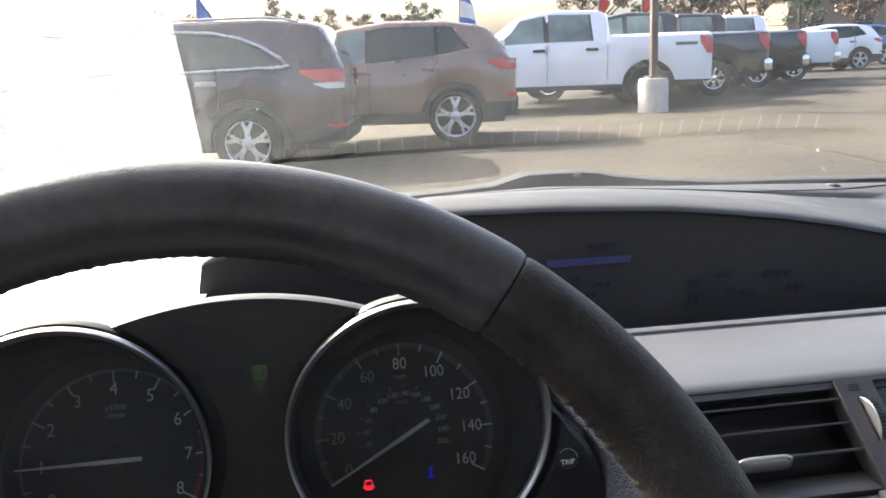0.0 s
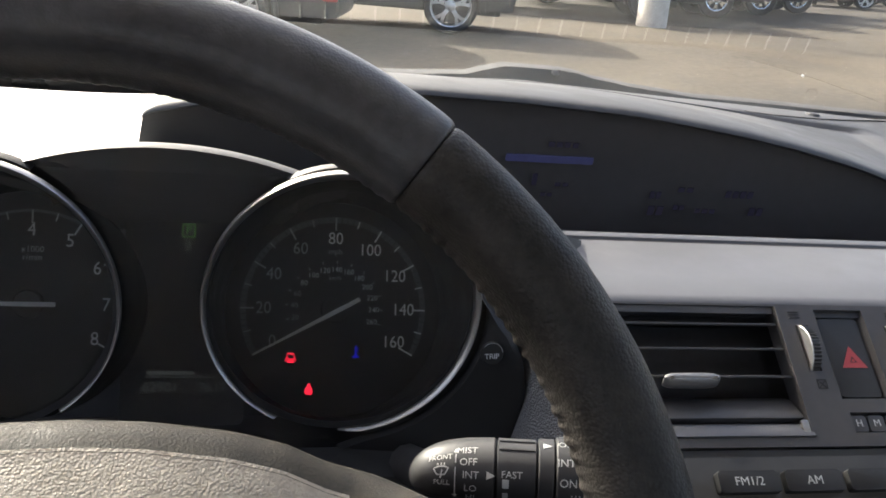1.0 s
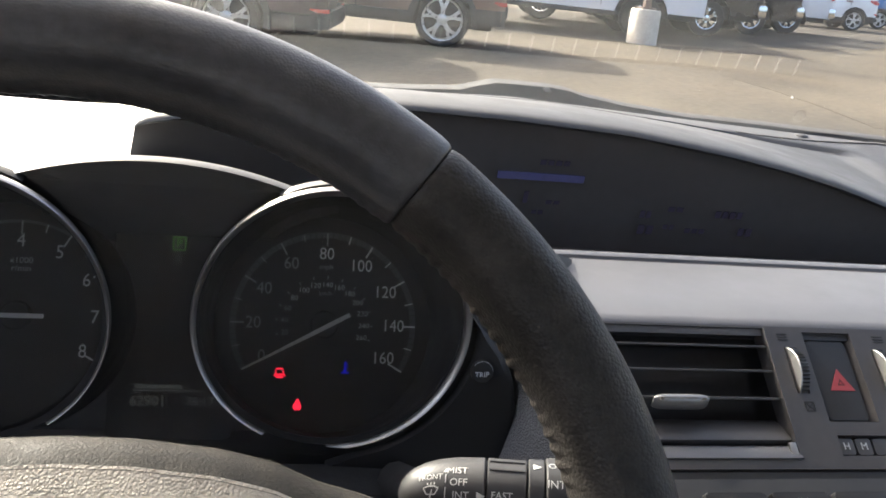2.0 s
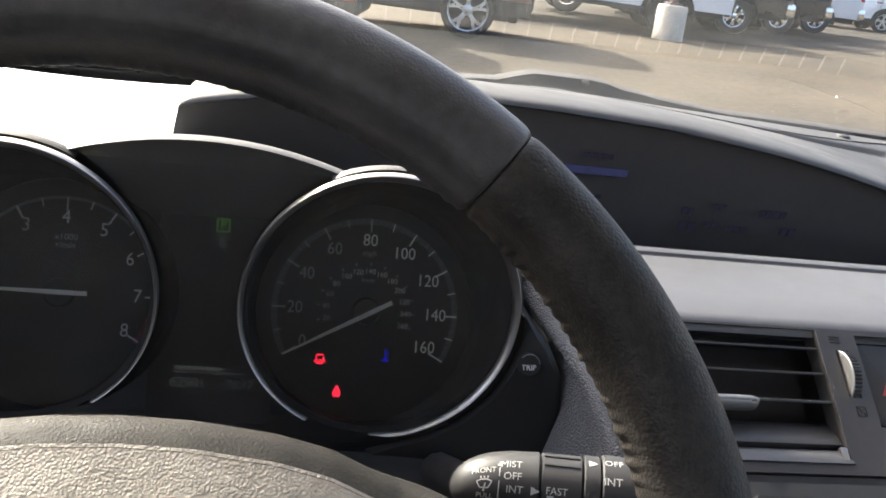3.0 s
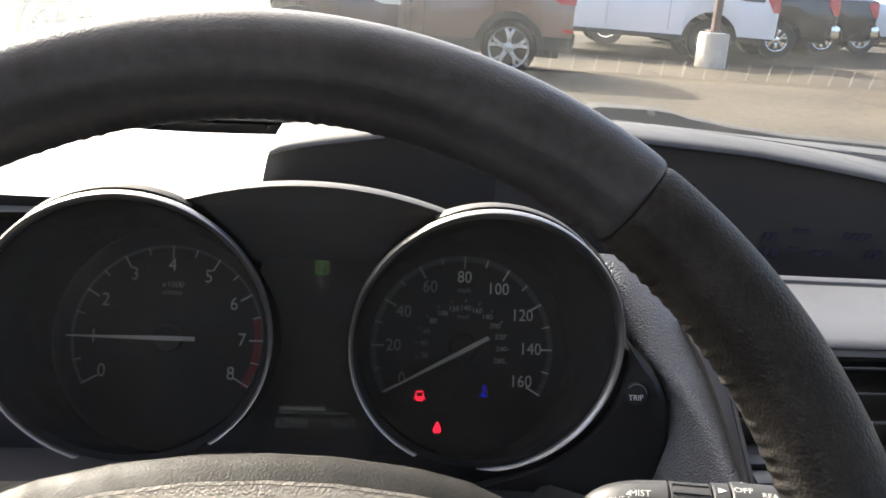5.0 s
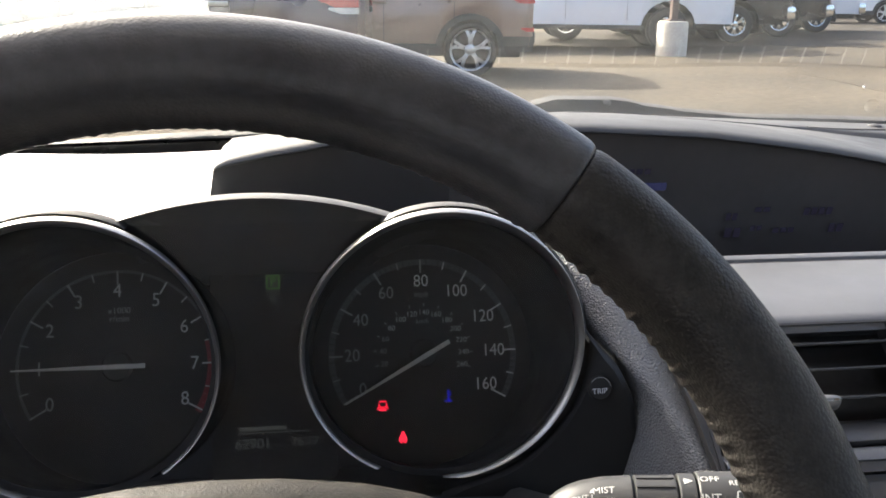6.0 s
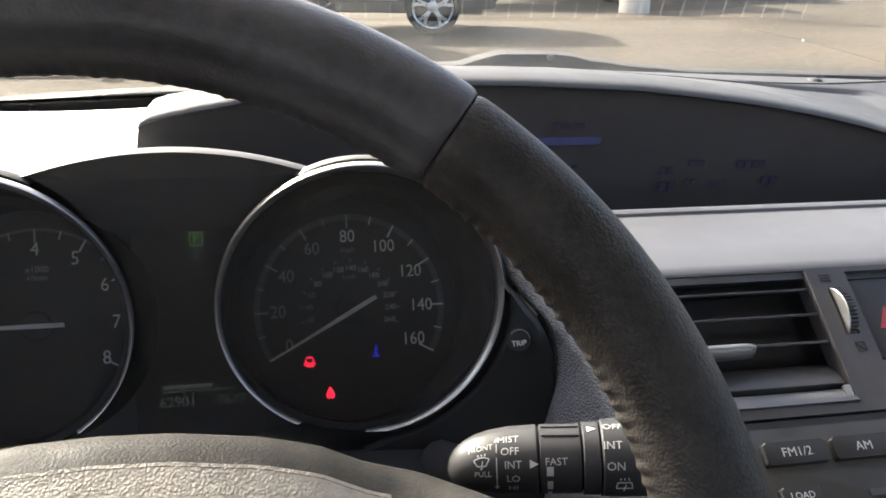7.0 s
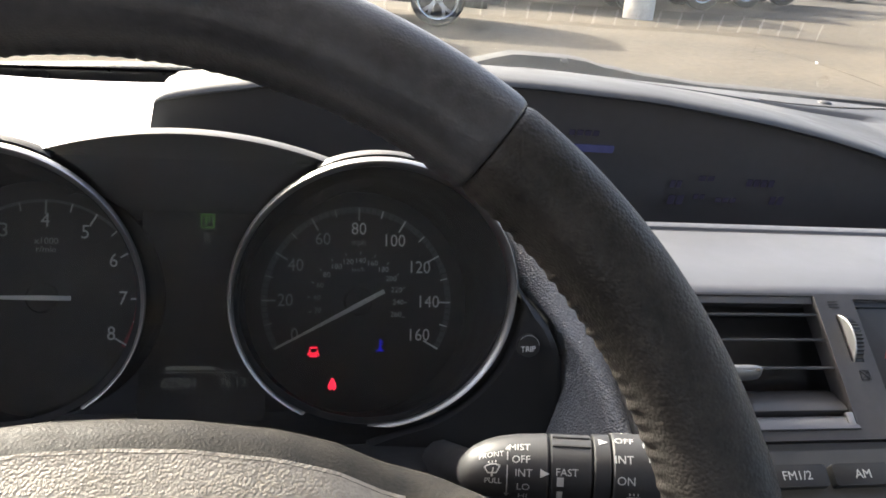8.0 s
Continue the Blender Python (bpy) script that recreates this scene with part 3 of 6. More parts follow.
def dial(side, cluster):
    name = "tachometer" if side < 0 else "speedometer"
    cx = 0.0825 * side
    m = face_matrix(cx)
    face = part(name, plate([(0.062 * math.cos(a), 0.062 * math.sin(a)) for a in np.linspace(0, 2 * math.pi, 65)[:-1]], 0.002, Matrix.Translation((0, 0, -0.002))), DIAL, cluster,
                "black rev counter face" if side < 0 else "black speedometer face", m)
    c = RING_C[side]
    inv = m.inverted()
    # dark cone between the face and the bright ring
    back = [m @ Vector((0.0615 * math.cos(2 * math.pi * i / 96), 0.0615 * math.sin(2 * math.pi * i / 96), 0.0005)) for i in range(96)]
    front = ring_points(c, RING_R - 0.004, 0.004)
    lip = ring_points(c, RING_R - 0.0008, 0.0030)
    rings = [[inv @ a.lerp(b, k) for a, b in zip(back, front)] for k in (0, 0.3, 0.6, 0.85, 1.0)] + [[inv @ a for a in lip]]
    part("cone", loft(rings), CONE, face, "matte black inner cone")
    prof = [(-0.0046, 0.0046), (-0.0036, 0.0014), (-0.0016, -0.0006), (-0.0004, -0.0009), (0.0003, 0.0004), (0.0003, 0.004), (-0.0046, 0.0068)]
    lo, hi = (-80, 241) if side > 0 else (-54, 249)
    rings = []
    for a in [float(v) for v in np.linspace(lo, hi, 110)]:
        thin = max(0.2, 0.46 + 0.46 * math.sin(radians(a)) if side < 0 else 0.62 + 0.36 * math.sin(radians(a)) + 0.12 * math.cos(radians(a)))
        q = []
        for dr, dy in prof:
            r = RING_R + (dr * thin if dr < 0 else dr)
            b = radians(a)
            if a in (lo, hi):
                # both ends are cut off level
                cut = math.asin(max(-1.0, RING_R * math.sin(radians(a)) / r))
                b = cut if a == lo else math.pi - cut
            q.append(inv @ Vector((c.x + r * math.cos(b), c.y + (dy * max(0.3, thin) if dy > 0 else dy), c.z + r * math.sin(b))))
        rings.append(q)
    part("bezel_ring", loft(rings, True, True), SATIN, face, "satin chrome ring")
    # ticks
    rad = 0.0528 if side > 0 else 0.0515
    major = 8
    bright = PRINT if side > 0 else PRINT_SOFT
    for i in range(major * 2 + 1):
        per = 2
        a = radians(210 - 240 * i / (major * per))
        big = i % per == 0
        ln = 0.0075 if big else 0.0045
        w = 0.0009 if big else 0.0006
        if big:
            ln *= 1.25 if i in (0, major * per) else 1
        bm = plate([(-ln, -w / 2), (0, -w / 2), (0, w / 2), (-ln, w / 2)], 0.0003, Matrix.Rotation(a, 4, "Z") @ Matrix.Translation((rad, 0, 0)))
        # left-hand ticks take the dimmer print: uneven light put into colour
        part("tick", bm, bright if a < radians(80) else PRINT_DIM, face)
    # dim band that joins the ticks, notched at every fine division
    wide = 0.0030 if side > 0 else 0.0012
    bm = loft([[Vector((r * math.cos(radians(a)), r * math.sin(radians(a)), z)) for r, z in ((rad - wide, -0.0001), (rad + 0.0004, -0.0001), (rad + 0.0004, 0.0001), (rad - wide, 0.0001))] for a in np.linspace(210, -30, 81)], True, True)
    part("scale_band", bm, BAND, face, "dim grey scale band")
    if side > 0:
        bm = plate([(-wide, -0.00018), (0.0004, -0.00018), (0.0004, 0.00018), (-wide, 0.00018)], 0.0002)
        for i in range(65):
            if i % 4:
                notch = bm.copy()
                notch.transform(Matrix.Rotation(radians(210 - 240 * i / 64), 4, "Z") @ Matrix.Translation((rad, 0, 0.0001)))
                part("fine_notch", notch, DIAL, face)
    for i in range(9):
        a = radians(210 - 30 * i)
        text = str(i) if side < 0 else str(20 * i)
        size = 0.0098 if side > 0 else 0.0104
        bm = lettering(text, size, wide=0.9)
        # the lowest numerals sit a little higher than the circle of the others
        lift = 0.0015 * max(0.0, -math.sin(a) * 2) ** 2 - 0.0009 * max(0.0, math.sin(2 * abs(math.pi / 2 - a))) * (1 if side > 0 else 0.3)
        bm.transform(Matrix.Translation((0.0400 * math.cos(a), 0.0405 * math.sin(a) + lift, 0.0002)))
        # low numerals likewise dimmed in colour for the weaker light on them
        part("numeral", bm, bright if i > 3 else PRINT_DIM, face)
    if side < 0:
        for text, y in (("x1000", 0.0298), ("r/min", 0.0254)):
            bm = lettering(text, 0.0048)
            bm.transform(Matrix.Translation((0.0008, y, 0.0002)))
            part("caption", bm, PRINT_DIM, face)
        rings = []
        for a in np.linspace(15, -32, 30):
            rings.append([Vector((r * math.cos(radians(a)), r * math.sin(radians(a)), z)) for r, z in ((0.0468, 0.0001), (0.0512, 0.0001), (0.0512, 0.00025), (0.0468, 0.00025))])
        part("red_zone", loft(rings, True, True), REDLINE, face, "dark red band at the scale's end")
    else:
        for text, y in (("mph", 0.0331), ("km/h", 0.0178)):
            bm = lettering(text, 0.0046 if y > 0.03 else 0.0037)
            bm.transform(Matrix.Translation((0, y, 0.0002)))
            part("caption", bm, PRINT_DIM, face)
        for i in range(13):
            a = radians(193 - 17.6 * i)
            bm = lettering(str(20 + 20 * i), 0.0043)
            bm.transform(Matrix.Translation((0.0228 * math.cos(a), 0.0228 * math.sin(a), 0.0002)))
            # first inner numerals painted dimmer, as on the outer scale
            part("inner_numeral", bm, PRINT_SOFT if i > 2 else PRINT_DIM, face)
            bm = plate([(-0.0012, -0.0003), (0.0006, -0.0003), (0.0006, 0.0003), (-0.0012, 0.0003)], 0.0002, Matrix.Rotation(a, 4, "Z") @ Matrix.Translation((0.0275, 0, 0)))
            part("inner_tick", bm, PRINT_DIM, face)
    cover = [[inv @ p for p in ring_points(c, rr, dy, 64)] for rr, dy in ((0.0004, 0.0062), (0.030, 0.0062), (RING_R - 0.0042, 0.0062))]
    ob = part("cover", loft(cover), COVER, face, "clear plastic cover tinted with painted haze")
    ob.visible_shadow = False
    # needle
    ang = radians(208.5) if side > 0 else radians(180)
    off = (0.0008, -0.0012) if side > 0 else (0.0, 0.0)
    bm = plate([(-0.0150, -0.0012), (0.0, -0.0013), (0.052, -0.0004), (0.0525, 0.0), (0.052, 0.0004), (0.0, 0.0013), (-0.0150, 0.0012)], 0.0016, bevel=0.0003)
    part("needle", bm, NEEDLE, face, "thin whitish needle", m=Matrix.Translation((*off, 0.006)) @ Matrix.Rotation(ang, 4, "Z"))
    part("needle_hub", lathe([(0.0080, 0.0), (0.0080, 0.003), (0.007, 0.0042), (0.001, 0.0044)], 28), DIAL, face, "round dark needle hub")
    return face


def icon(kind, parent, x, y, s, mat):
    """Warning lamps: plain lit signs on the speedometer face."""
    bm = bmesh.new()
    if kind == "door":
        plate(rounded(-0.30 * s, -0.42 * s, 0.30 * s, -0.22 * s, 0.05 * s), 0.0002, bm=bm)
        plate([(-0.28 * s, 0.42 * s), (0.28 * s, 0.42 * s), (0.34 * s, 0.30 * s), (-0.34 * s, 0.30 * s)], 0.0002, bm=bm)
        plate([(-0.36 * s, 0.20 * s), (-0.26 * s, 0.20 * s), (-0.26 * s, 0.0), (-0.36 * s, 0.0)], 0.0002, bm=bm)
        plate([(0.36 * s, 0.20 * s), (0.26 * s, 0.20 * s), (0.26 * s, 0.0), (0.36 * s, 0.0)], 0.0002, bm=bm)
        plate([(-0.36 * s, -0.06 * s), (0.36 * s, -0.06 * s), (0.36 * s, -0.15 * s), (-0.36 * s, -0.15 * s)], 0.0002, bm=bm)
        plate([(-0.36 * s, -0.02 * s), (-0.52 * s, -0.26 * s), (-0.46 * s, -0.32 * s), (-0.30 * s, -0.10 * s)], 0.0002, bm=bm)
        plate([(0.36 * s, -0.02 * s), (0.52 * s, -0.26 * s), (0.46 * s, -0.32 * s), (0.30 * s, -0.10 * s)], 0.0002, bm=bm)
    elif kind == "belt":
        plate([(0.15 * s * math.cos(a), 0.38 * s + 0.15 * s * math.sin(a)) for a in np.linspace(0, 6.28, 13)[:-1]], 0.0002, bm=bm)
        plate([(-0.20 * s, 0.26 * s), (-0.05 * s, 0.32 * s), (0.18 * s, 0.26 * s), (0.32 * s, 0.02 * s), (0.36 * s, -0.34 * s), (0.26 * s, -0.38 * s), (0.22 * s, -0.52 * s), (0.08 * s, -0.52 * s), (0.06 * s, -0.40 * s), (-0.10 * s, -0.40 * s), (-0.12 * s, -0.52 * s), (-0.26 * s, -0.52 * s), (-0.28 * s, -0.38 * s), (-0.42 * s, -0.32 * s), (-0.34 * s, 0.0)], 0.0002, bm=bm)
    else:
        plate([(-0.05 * s, 0.5 * s), (0.07 * s, 0.5 * s), (0.07 * s, -0.1 * s), (0.15 * s, -0.2 * s), (0.07 * s, -0.3 * s), (-0.05 * s, -0.3 * s), (-0.13 * s, -0.2 * s), (-0.05 * s, -0.1 * s)], 0.0002, bm=bm)
        for k in (0.36, 0.14):
            plate([(0.07 * s, k * s), (0.24 * s, k * s), (0.24 * s, (k - 0.07) * s), (0.07 * s, (k - 0.07) * s)], 0.0002, bm=bm)
        plate([(-0.30 * s, -0.3 * s), (0.30 * s, -0.3 * s), (0.30 * s, -0.42 * s), (-0.30 * s, -0.42 * s)], 0.0002, bm=bm)
    part("warning_lamp", bm, mat, parent, {"door": "red lit door-open lamp", "belt": "red lit seat-belt lamp"}.get(kind, "blue lit coolant lamp"), m=Matrix.Translation((x, y, 0.0004)))


def cluster():
    t = thing("instrument_cluster", "black instrument cluster with two deep round dials", "gauge cluster")
    dial(-1, t)
    speed = dial(1, t)
    icon("door", speed, -0.024, -0.0281, 0.0066, RED_LAMP)
    icon("belt", speed, -0.0133, -0.0458, 0.0062, RED_LAMP)
    icon("coolant", speed, 0.0129, -0.0246, 0.0075, BLUE_LAMP)
    m = face_matrix(0)
    # centre panel between the dials with the small display
    mid = part("middle_panel", plate(rounded(-0.034, -0.066, 0.033, 0.062, 0.004), 0.0003, Matrix.Translation((0, 0, -0.0023))), HOOD, t, "black panel between the dials", m)
    bm = plate(rounded(-0.0036, -0.0038, 0.0036, 0.0038, 0.0008), 0.0002)
    part("gear_lamp", bm, GREEN_LCD, mid, "dim green gear lamp", m=Matrix.Translation((0, 0.0428, -0.0018)))
    bm = plate(rounded(-0.0030, -0.0032, 0.0030, 0.0032, 0.0006), 0.0002)
    part("lamp_window", bm, HOOD, mid, m=Matrix.Translation((0, 0.0428, -0.0014)))
    bm = lettering("P", 0.0066)
    part("gear_letter", bm, GREEN_LCD, mid, "dim green letter P", m=Matrix.Translation((0, 0.0428, -0.0010)))
    part("gear_letter", lettering("R", 0.0066), LCD_DIM, mid, "unlit grey letter R", m=Matrix.Translation((0, 0.0332, -0.0015)))
    for i in range(8):
        part("level_segment", plate([(0, 0), (0.0029, 0), (0.0029, 0.0020), (0, 0.0020)], 0.0002), LCD_DIM, mid, m=Matrix.Translation((-0.0198 + 0.0032 * i, -0.0380, -0.0015)))
    part("display_line", plate([(-0.0205, 0), (0.018, 0), (0.018, 0.0005), (-0.0205, 0.0005)], 0.0002), LCD_DIM, mid, m=Matrix.Translation((0, -0.0395, -0.0015)))
    for text, x, size in (("62901", -0.0125, 0.0078), ("76.17", 0.0155, 0.0068)):
        part("odometer", lettering(text, size), LCD_DIM, mid, "dim grey counter digits", m=Matrix.Translation((x, -0.0452, -0.0015)))
    # clear cover between the two rings, under the arch, hazed like the dials'
    rows = []
    for z in np.linspace(0.884, 1.0287, 32):
        half = lambda c: math.sqrt(max(0.0, (RING_R + 0.001) ** 2 - (z - c.z) ** 2))
        reach = 0.0625 * math.sqrt(max(0.0, (1.0292 - z) / 0.0105)) - 0.001
        a = max(RING_C[-1].x + half(RING_C[-1]), -0.004 - reach)
        b = min(RING_C[1].x - half(RING_C[1]), -0.004 + reach)
        rows.append([Vector((x, 0.3068 if z < 1.0 else 0.3068 + 0.35 * (z - 1.0), z)) for x in np.linspace(a, b, 7)])
    ob = part("middle_cover", loft(rows, closed=False), COVER, t, "clear plastic cover tinted with painted haze")
    ob.visible_shadow = False
    # pod hoods round the rings; the left one's shade is put into its colour
    for side in (-1, 1):
        c = RING_C[side]
        prof = [(-0.0002, 0.010), (0.0005, 0.0074), (0.0008, 0.0070), (0.0011, 0.0080), (0.0014, 0.0125), (0.0004, 0.017), (-0.010, 0.032), (-0.020, 0.06)]
        lo, hi = (40, 116) if side > 0 else (64, 140)
        rings = []
        for a in np.linspace(lo, hi, 90):
            k = math.sin(math.pi * (a - lo) / (hi - lo)) ** 0.4
            rings.append([Vector((c.x + (RING_R + dr - 0.0022 * (1 - k)) * math.cos(radians(a)), c.y + dy + 0.004 * (1 - k), c.z + (RING_R + dr - 0.0022 * (1 - k)) * math.sin(radians(a)))) for dr, dy in prof])
        part("pod_hood", loft(rings, closed=False), SOFT if side > 0 else RUBBER, t, "dark round hood of a dial", sharp=60)
    # arch that bridges the pods
    xs = np.linspace(-0.066, 0.059, 33)
    top = lambda x: 1.0312 - 0.0105 * ((x + 0.004) / 0.0625) ** 2
    rings = [[Vector((x, y, z)) for y, z in ((0.3150, top(x) - 0.0031), (0.3138, top(x) - 0.0026), (0.3136, top(x) - 0.0021), (0.3150, top(x) - 0.0017), (0.3205, top(x) - 0.0011), (0.328, top(x) - 0.004), (0.345, top(x) - 0.014), (0.38, top(x) - 0.04))] for x in xs]
    part("arch_cap", loft(rings, closed=False), SOFT, t, "thin light-catching cap of the middle arch", sharp=60)
    lip, deep = [], []
    for x in xs:
        low = max(c.z + math.sqrt(max(0.0, (RING_R + 0.001) ** 2 - (x - c.x) ** 2)) for c in RING_C.values())
        lip.append([Vector((x, 0.3152, top(x) - 0.003)), Vector((x, 0.333, min(max(1.013, low), top(x) - 0.0085)))])
    for z in (1.013, 1.006, 0.998, 0.99, 0.98, 0.972, 0.964, 0.955):
        y = 0.333 + (1.013 - z) * 1.51
        k = (y - 0.3007) / 0.0839
        half = math.sqrt(max(0.0, (0.0634 - 0.0019 * k) ** 2 - (z - 0.9576 + 0.0348 * k) ** 2))
        a, b, grow = -0.0875 + 0.005 * k + half, 0.081 + 0.0015 * k - half, 0.0012
        deep.append([Vector((x, y, z)) for x in np.linspace(a - grow, b + grow, 9)])
    part("arch_ceiling", loft(deep, closed=False, bm=loft(lip, closed=False)), HOOD, t, "black hollow under the arch", sharp=60)
    # lower lip and outer housing
    part("lower_lip", box(0.0, 0.287, 0.864, 0.34, 0.030, 0.040, 0.006), RUBBER, t, "black lower lip of the cluster")
    rings = []
    edge = [(0.118, 1.012), (0.128, 1.000), (0.137, 0.985), (0.1450, 0.969), (0.152, 0.960), (0.162, 0.950), (0.1695, 0.936), (0.1725, 0.918), (0.170, 0.895), (0.166, 0.86)]
    for z in np.linspace(0.858, 1.004, 30):
        xo = line(z, sorted((b, a) for a, b in edge))
        c = RING_C[1]
        dz = z - c.z
        xi = c.x + (math.sqrt(max(0, (RING_R + 0.004) ** 2 - dz * dz)) if abs(dz) < RING_R + 0.004 else 0.0)
        # low down it stands out towards the driver, higher up it hides behind the ring
        out = smooth(z, [(0.945, 0.0), (0.968, 0.0165)])
        if z > 0.945:
            xo = max(xo, c.x + math.sqrt(max(0.0, RING_R ** 2 - dz * dz)) + 0.0020)
        xi = min(xi, xo - 0.001)
        rings.append([Vector((xi, 0.303 + 0.3 * out, z)), Vector((min(xi + 0.001, xo - 0.0008), 0.297 + 0.5 * out, z)), Vector((max(xi, xo - 0.003), 0.288 + out, z)), Vector((xo, 0.289 + out, z)), Vector((xo + 0.0008, 0.296 + out, z)), Vector((xo + 0.001, 0.345, z))])
    part("side_cheek", loft(rings, closed=False), PIANO, t, "glossy dark cheek beside the speedometer", sharp=50)
    b = part("trip_button", lathe([(0.0056, 0), (0.0056, 0.0022), (0.0053, 0.0026), (0.001, 0.0026)], 28), DIAL, t, "round black reset button",
             frame_matrix((0.1532, 0.2915, 0.9400), (1, 0, 0.05), (0, 0.25, 1)))
    bm = loft([[Vector((r * math.cos(radians(a)), r * math.sin(radians(a)), z)) for r, z in ((0.0050, 0.0025), (0.0053, 0.0025), (0.0053, 0.0028), (0.0050, 0.0028))] for a in np.linspace(5, 140, 20)], True, True)
    part("button_mark", bm, PRINT_DIM, b)
    part("button_text", lettering("TRIP", 0.0037), PRINT, b, "white word on the button", m=Matrix.Translation((-0.0003, -0.0014, 0.0028)))
    return t


cluster()


def dash_skin():
    """Grained skin that wraps the cluster's right side."""
    t = thing("cluster_surround", "blue-grey grained dashboard skin beside the speedometer", "dashboard trim")
    inner = [(0.1422, 0.345, 0.9945), (0.1440, 0.34, 0.9915), (0.1492, 0.328, 0.9797), (0.1538, 0.315, 0.9638), (0.1597, 0.305, 0.9563), (0.1677, 0.300, 0.947), (0.1726, 0.294, 0.935), (0.1739, 0.285, 0.9184), (0.1697, 0.27, 0.8935), (0.165, 0.26, 0.86)]
    outer = [(0.195, 0.352, 0.985), (0.186, 0.3150, 0.9625), (0.1910, 0.2905, 0.9459), (0.1935, 0.2755, 0.9335), (0.1955, 0.2608, 0.9217), (0.1965, 0.2420, 0.9066), (0.1975, 0.2260, 0.8933), (0.198, 0.2190, 0.8877), (0.198, 0.2050, 0.8759), (0.198, 0.160, 0.84)]
    rings = []
    for a, b in zip(inner, outer):
        a, b = Vector(a), Vector(b)
        n = Vector((0.1, -0.75, 0.65)).normalized()
        rings.append([a + Vector((-0.004, 0.02, -0.004)), a, *(a.lerp(b, k) + n * 0.014 * k * (1 - k) for k in (0.1, 0.25, 0.4, 0.6, 0.8)), b])
    part("grained_skin", loft(rings, closed=False), SKIN, t, sharp=80)
    back = Vector((0.03, 0.035, -0.016))
    part("side_return", loft([[r[-1], r[-1] + Vector((0.0012, 0.0003, -0.0006)), r[-1] + Vector((0.0012, 0.0003, -0.0006)) + back] for r in rings], closed=False), SOFT, t, "plain dark return behind the skin's edge", sharp=50)


dash_skin()

# ---- steering column and wheel ----
solo("steering_column_shroud", box(0, 0, 0, 0.172, 0.24, 0.11, 0.03, m=pose(-0.013, 0.235, 0.838, -18), seg=4), SOFT, "dark plastic steering column shroud", "column shroud")

WHEEL = frame_matrix((-0.0126, 0.0892, 0.946), (1, 0, 0), (0, math.sin(radians(26.3)), math.cos(radians(26.3))))
RIM_R, RIM_A, RIM_B = 0.1673, 0.0143, 0.0166


GATHER = random.Random(9)
GATHERS = [GATHER.uniform(0.3, 1.0) for _ in range(400)]


def gather(a, step):
    """The cover puckers between the stitches of its inner edge."""
    u = (math.degrees(a) % 360) / step
    k = int(u)
    return GATHERS[k % 400] * math.sin(math.pi * (u - k)) ** 2


def wrinkle(a, p):
    """Fine creases that run round the worn cover."""
    w = math.sin(230 * a + 1.3 * math.sin(2 * p) + 0.7 * math.sin(31 * a)) + 0.7 * math.sin(317 * a - 0.9 * math.cos(p) + 2.0 * math.sin(17 * a + p))
    return w * (0.12 + 0.88 * max(0.0, math.sin(9 * a + 1.5 * p)) * max(0.0, math.cos(p - radians(140))))


def rim_ring(a, grow=0.0, n=32, pucker=0.0, step=1.55):
    c = Vector((RIM_R * math.cos(a), RIM_R * math.sin(a), 0))
    out = Vector((math.cos(a), math.sin(a), 0))
    ring = []
    for k in range(n):
        p = 2 * math.pi * k / n
        # a slightly flattened grip with a soft ridge facing the driver
        f = 1.0 / (abs(math.cos(p)) ** 2.35 + abs(math.sin(p)) ** 2.35) ** (1 / 2.35)
        # flatter inside, and fuller outside towards the spokes
        if math.cos(p) < 0:
            f *= 1 - 0.062 * math.cos(p) ** 2
        else:
            f += 0.0015 / RIM_A * math.cos(p) ** 2 * min(1.0, max(0.0, (abs((math.degrees(a) + 90) % 360 - 180) - 42) / 35))
        f += pucker / RIM_A * max(0.0, math.cos(p - radians(193))) ** 22 * gather(a, step)
        if step > 1.6:
            f += 0.0009 * wrinkle(a, p)
        ring.append(c + out * ((RIM_A + grow) * math.cos(p) * f) + Vector((0, 0, (RIM_B + grow) * math.sin(p) * f)))
    return ring


def rim_part(name, a0, a1, mat, parent, label, grow=0.0, pucker=0.0007, step=1.55):
    n = max(8, int(abs(a1 - a0) / (0.22 if step > 1.6 else 0.3)))
    rings = []
    for i in range(n + 1):
        a = a0 + (a1 - a0) * i / n
        # the cover dips into the seams at its ends
        d = min(abs(a - a0), abs(a1 - a)) * 0.0029
        dip = -0.0009 * math.exp(-d / 0.0011)
        rings.append(rim_ring(radians(a), grow + dip, 32, pucker, step))
    return part(name, loft(rings, True, True), mat, parent, label, sharp=70)


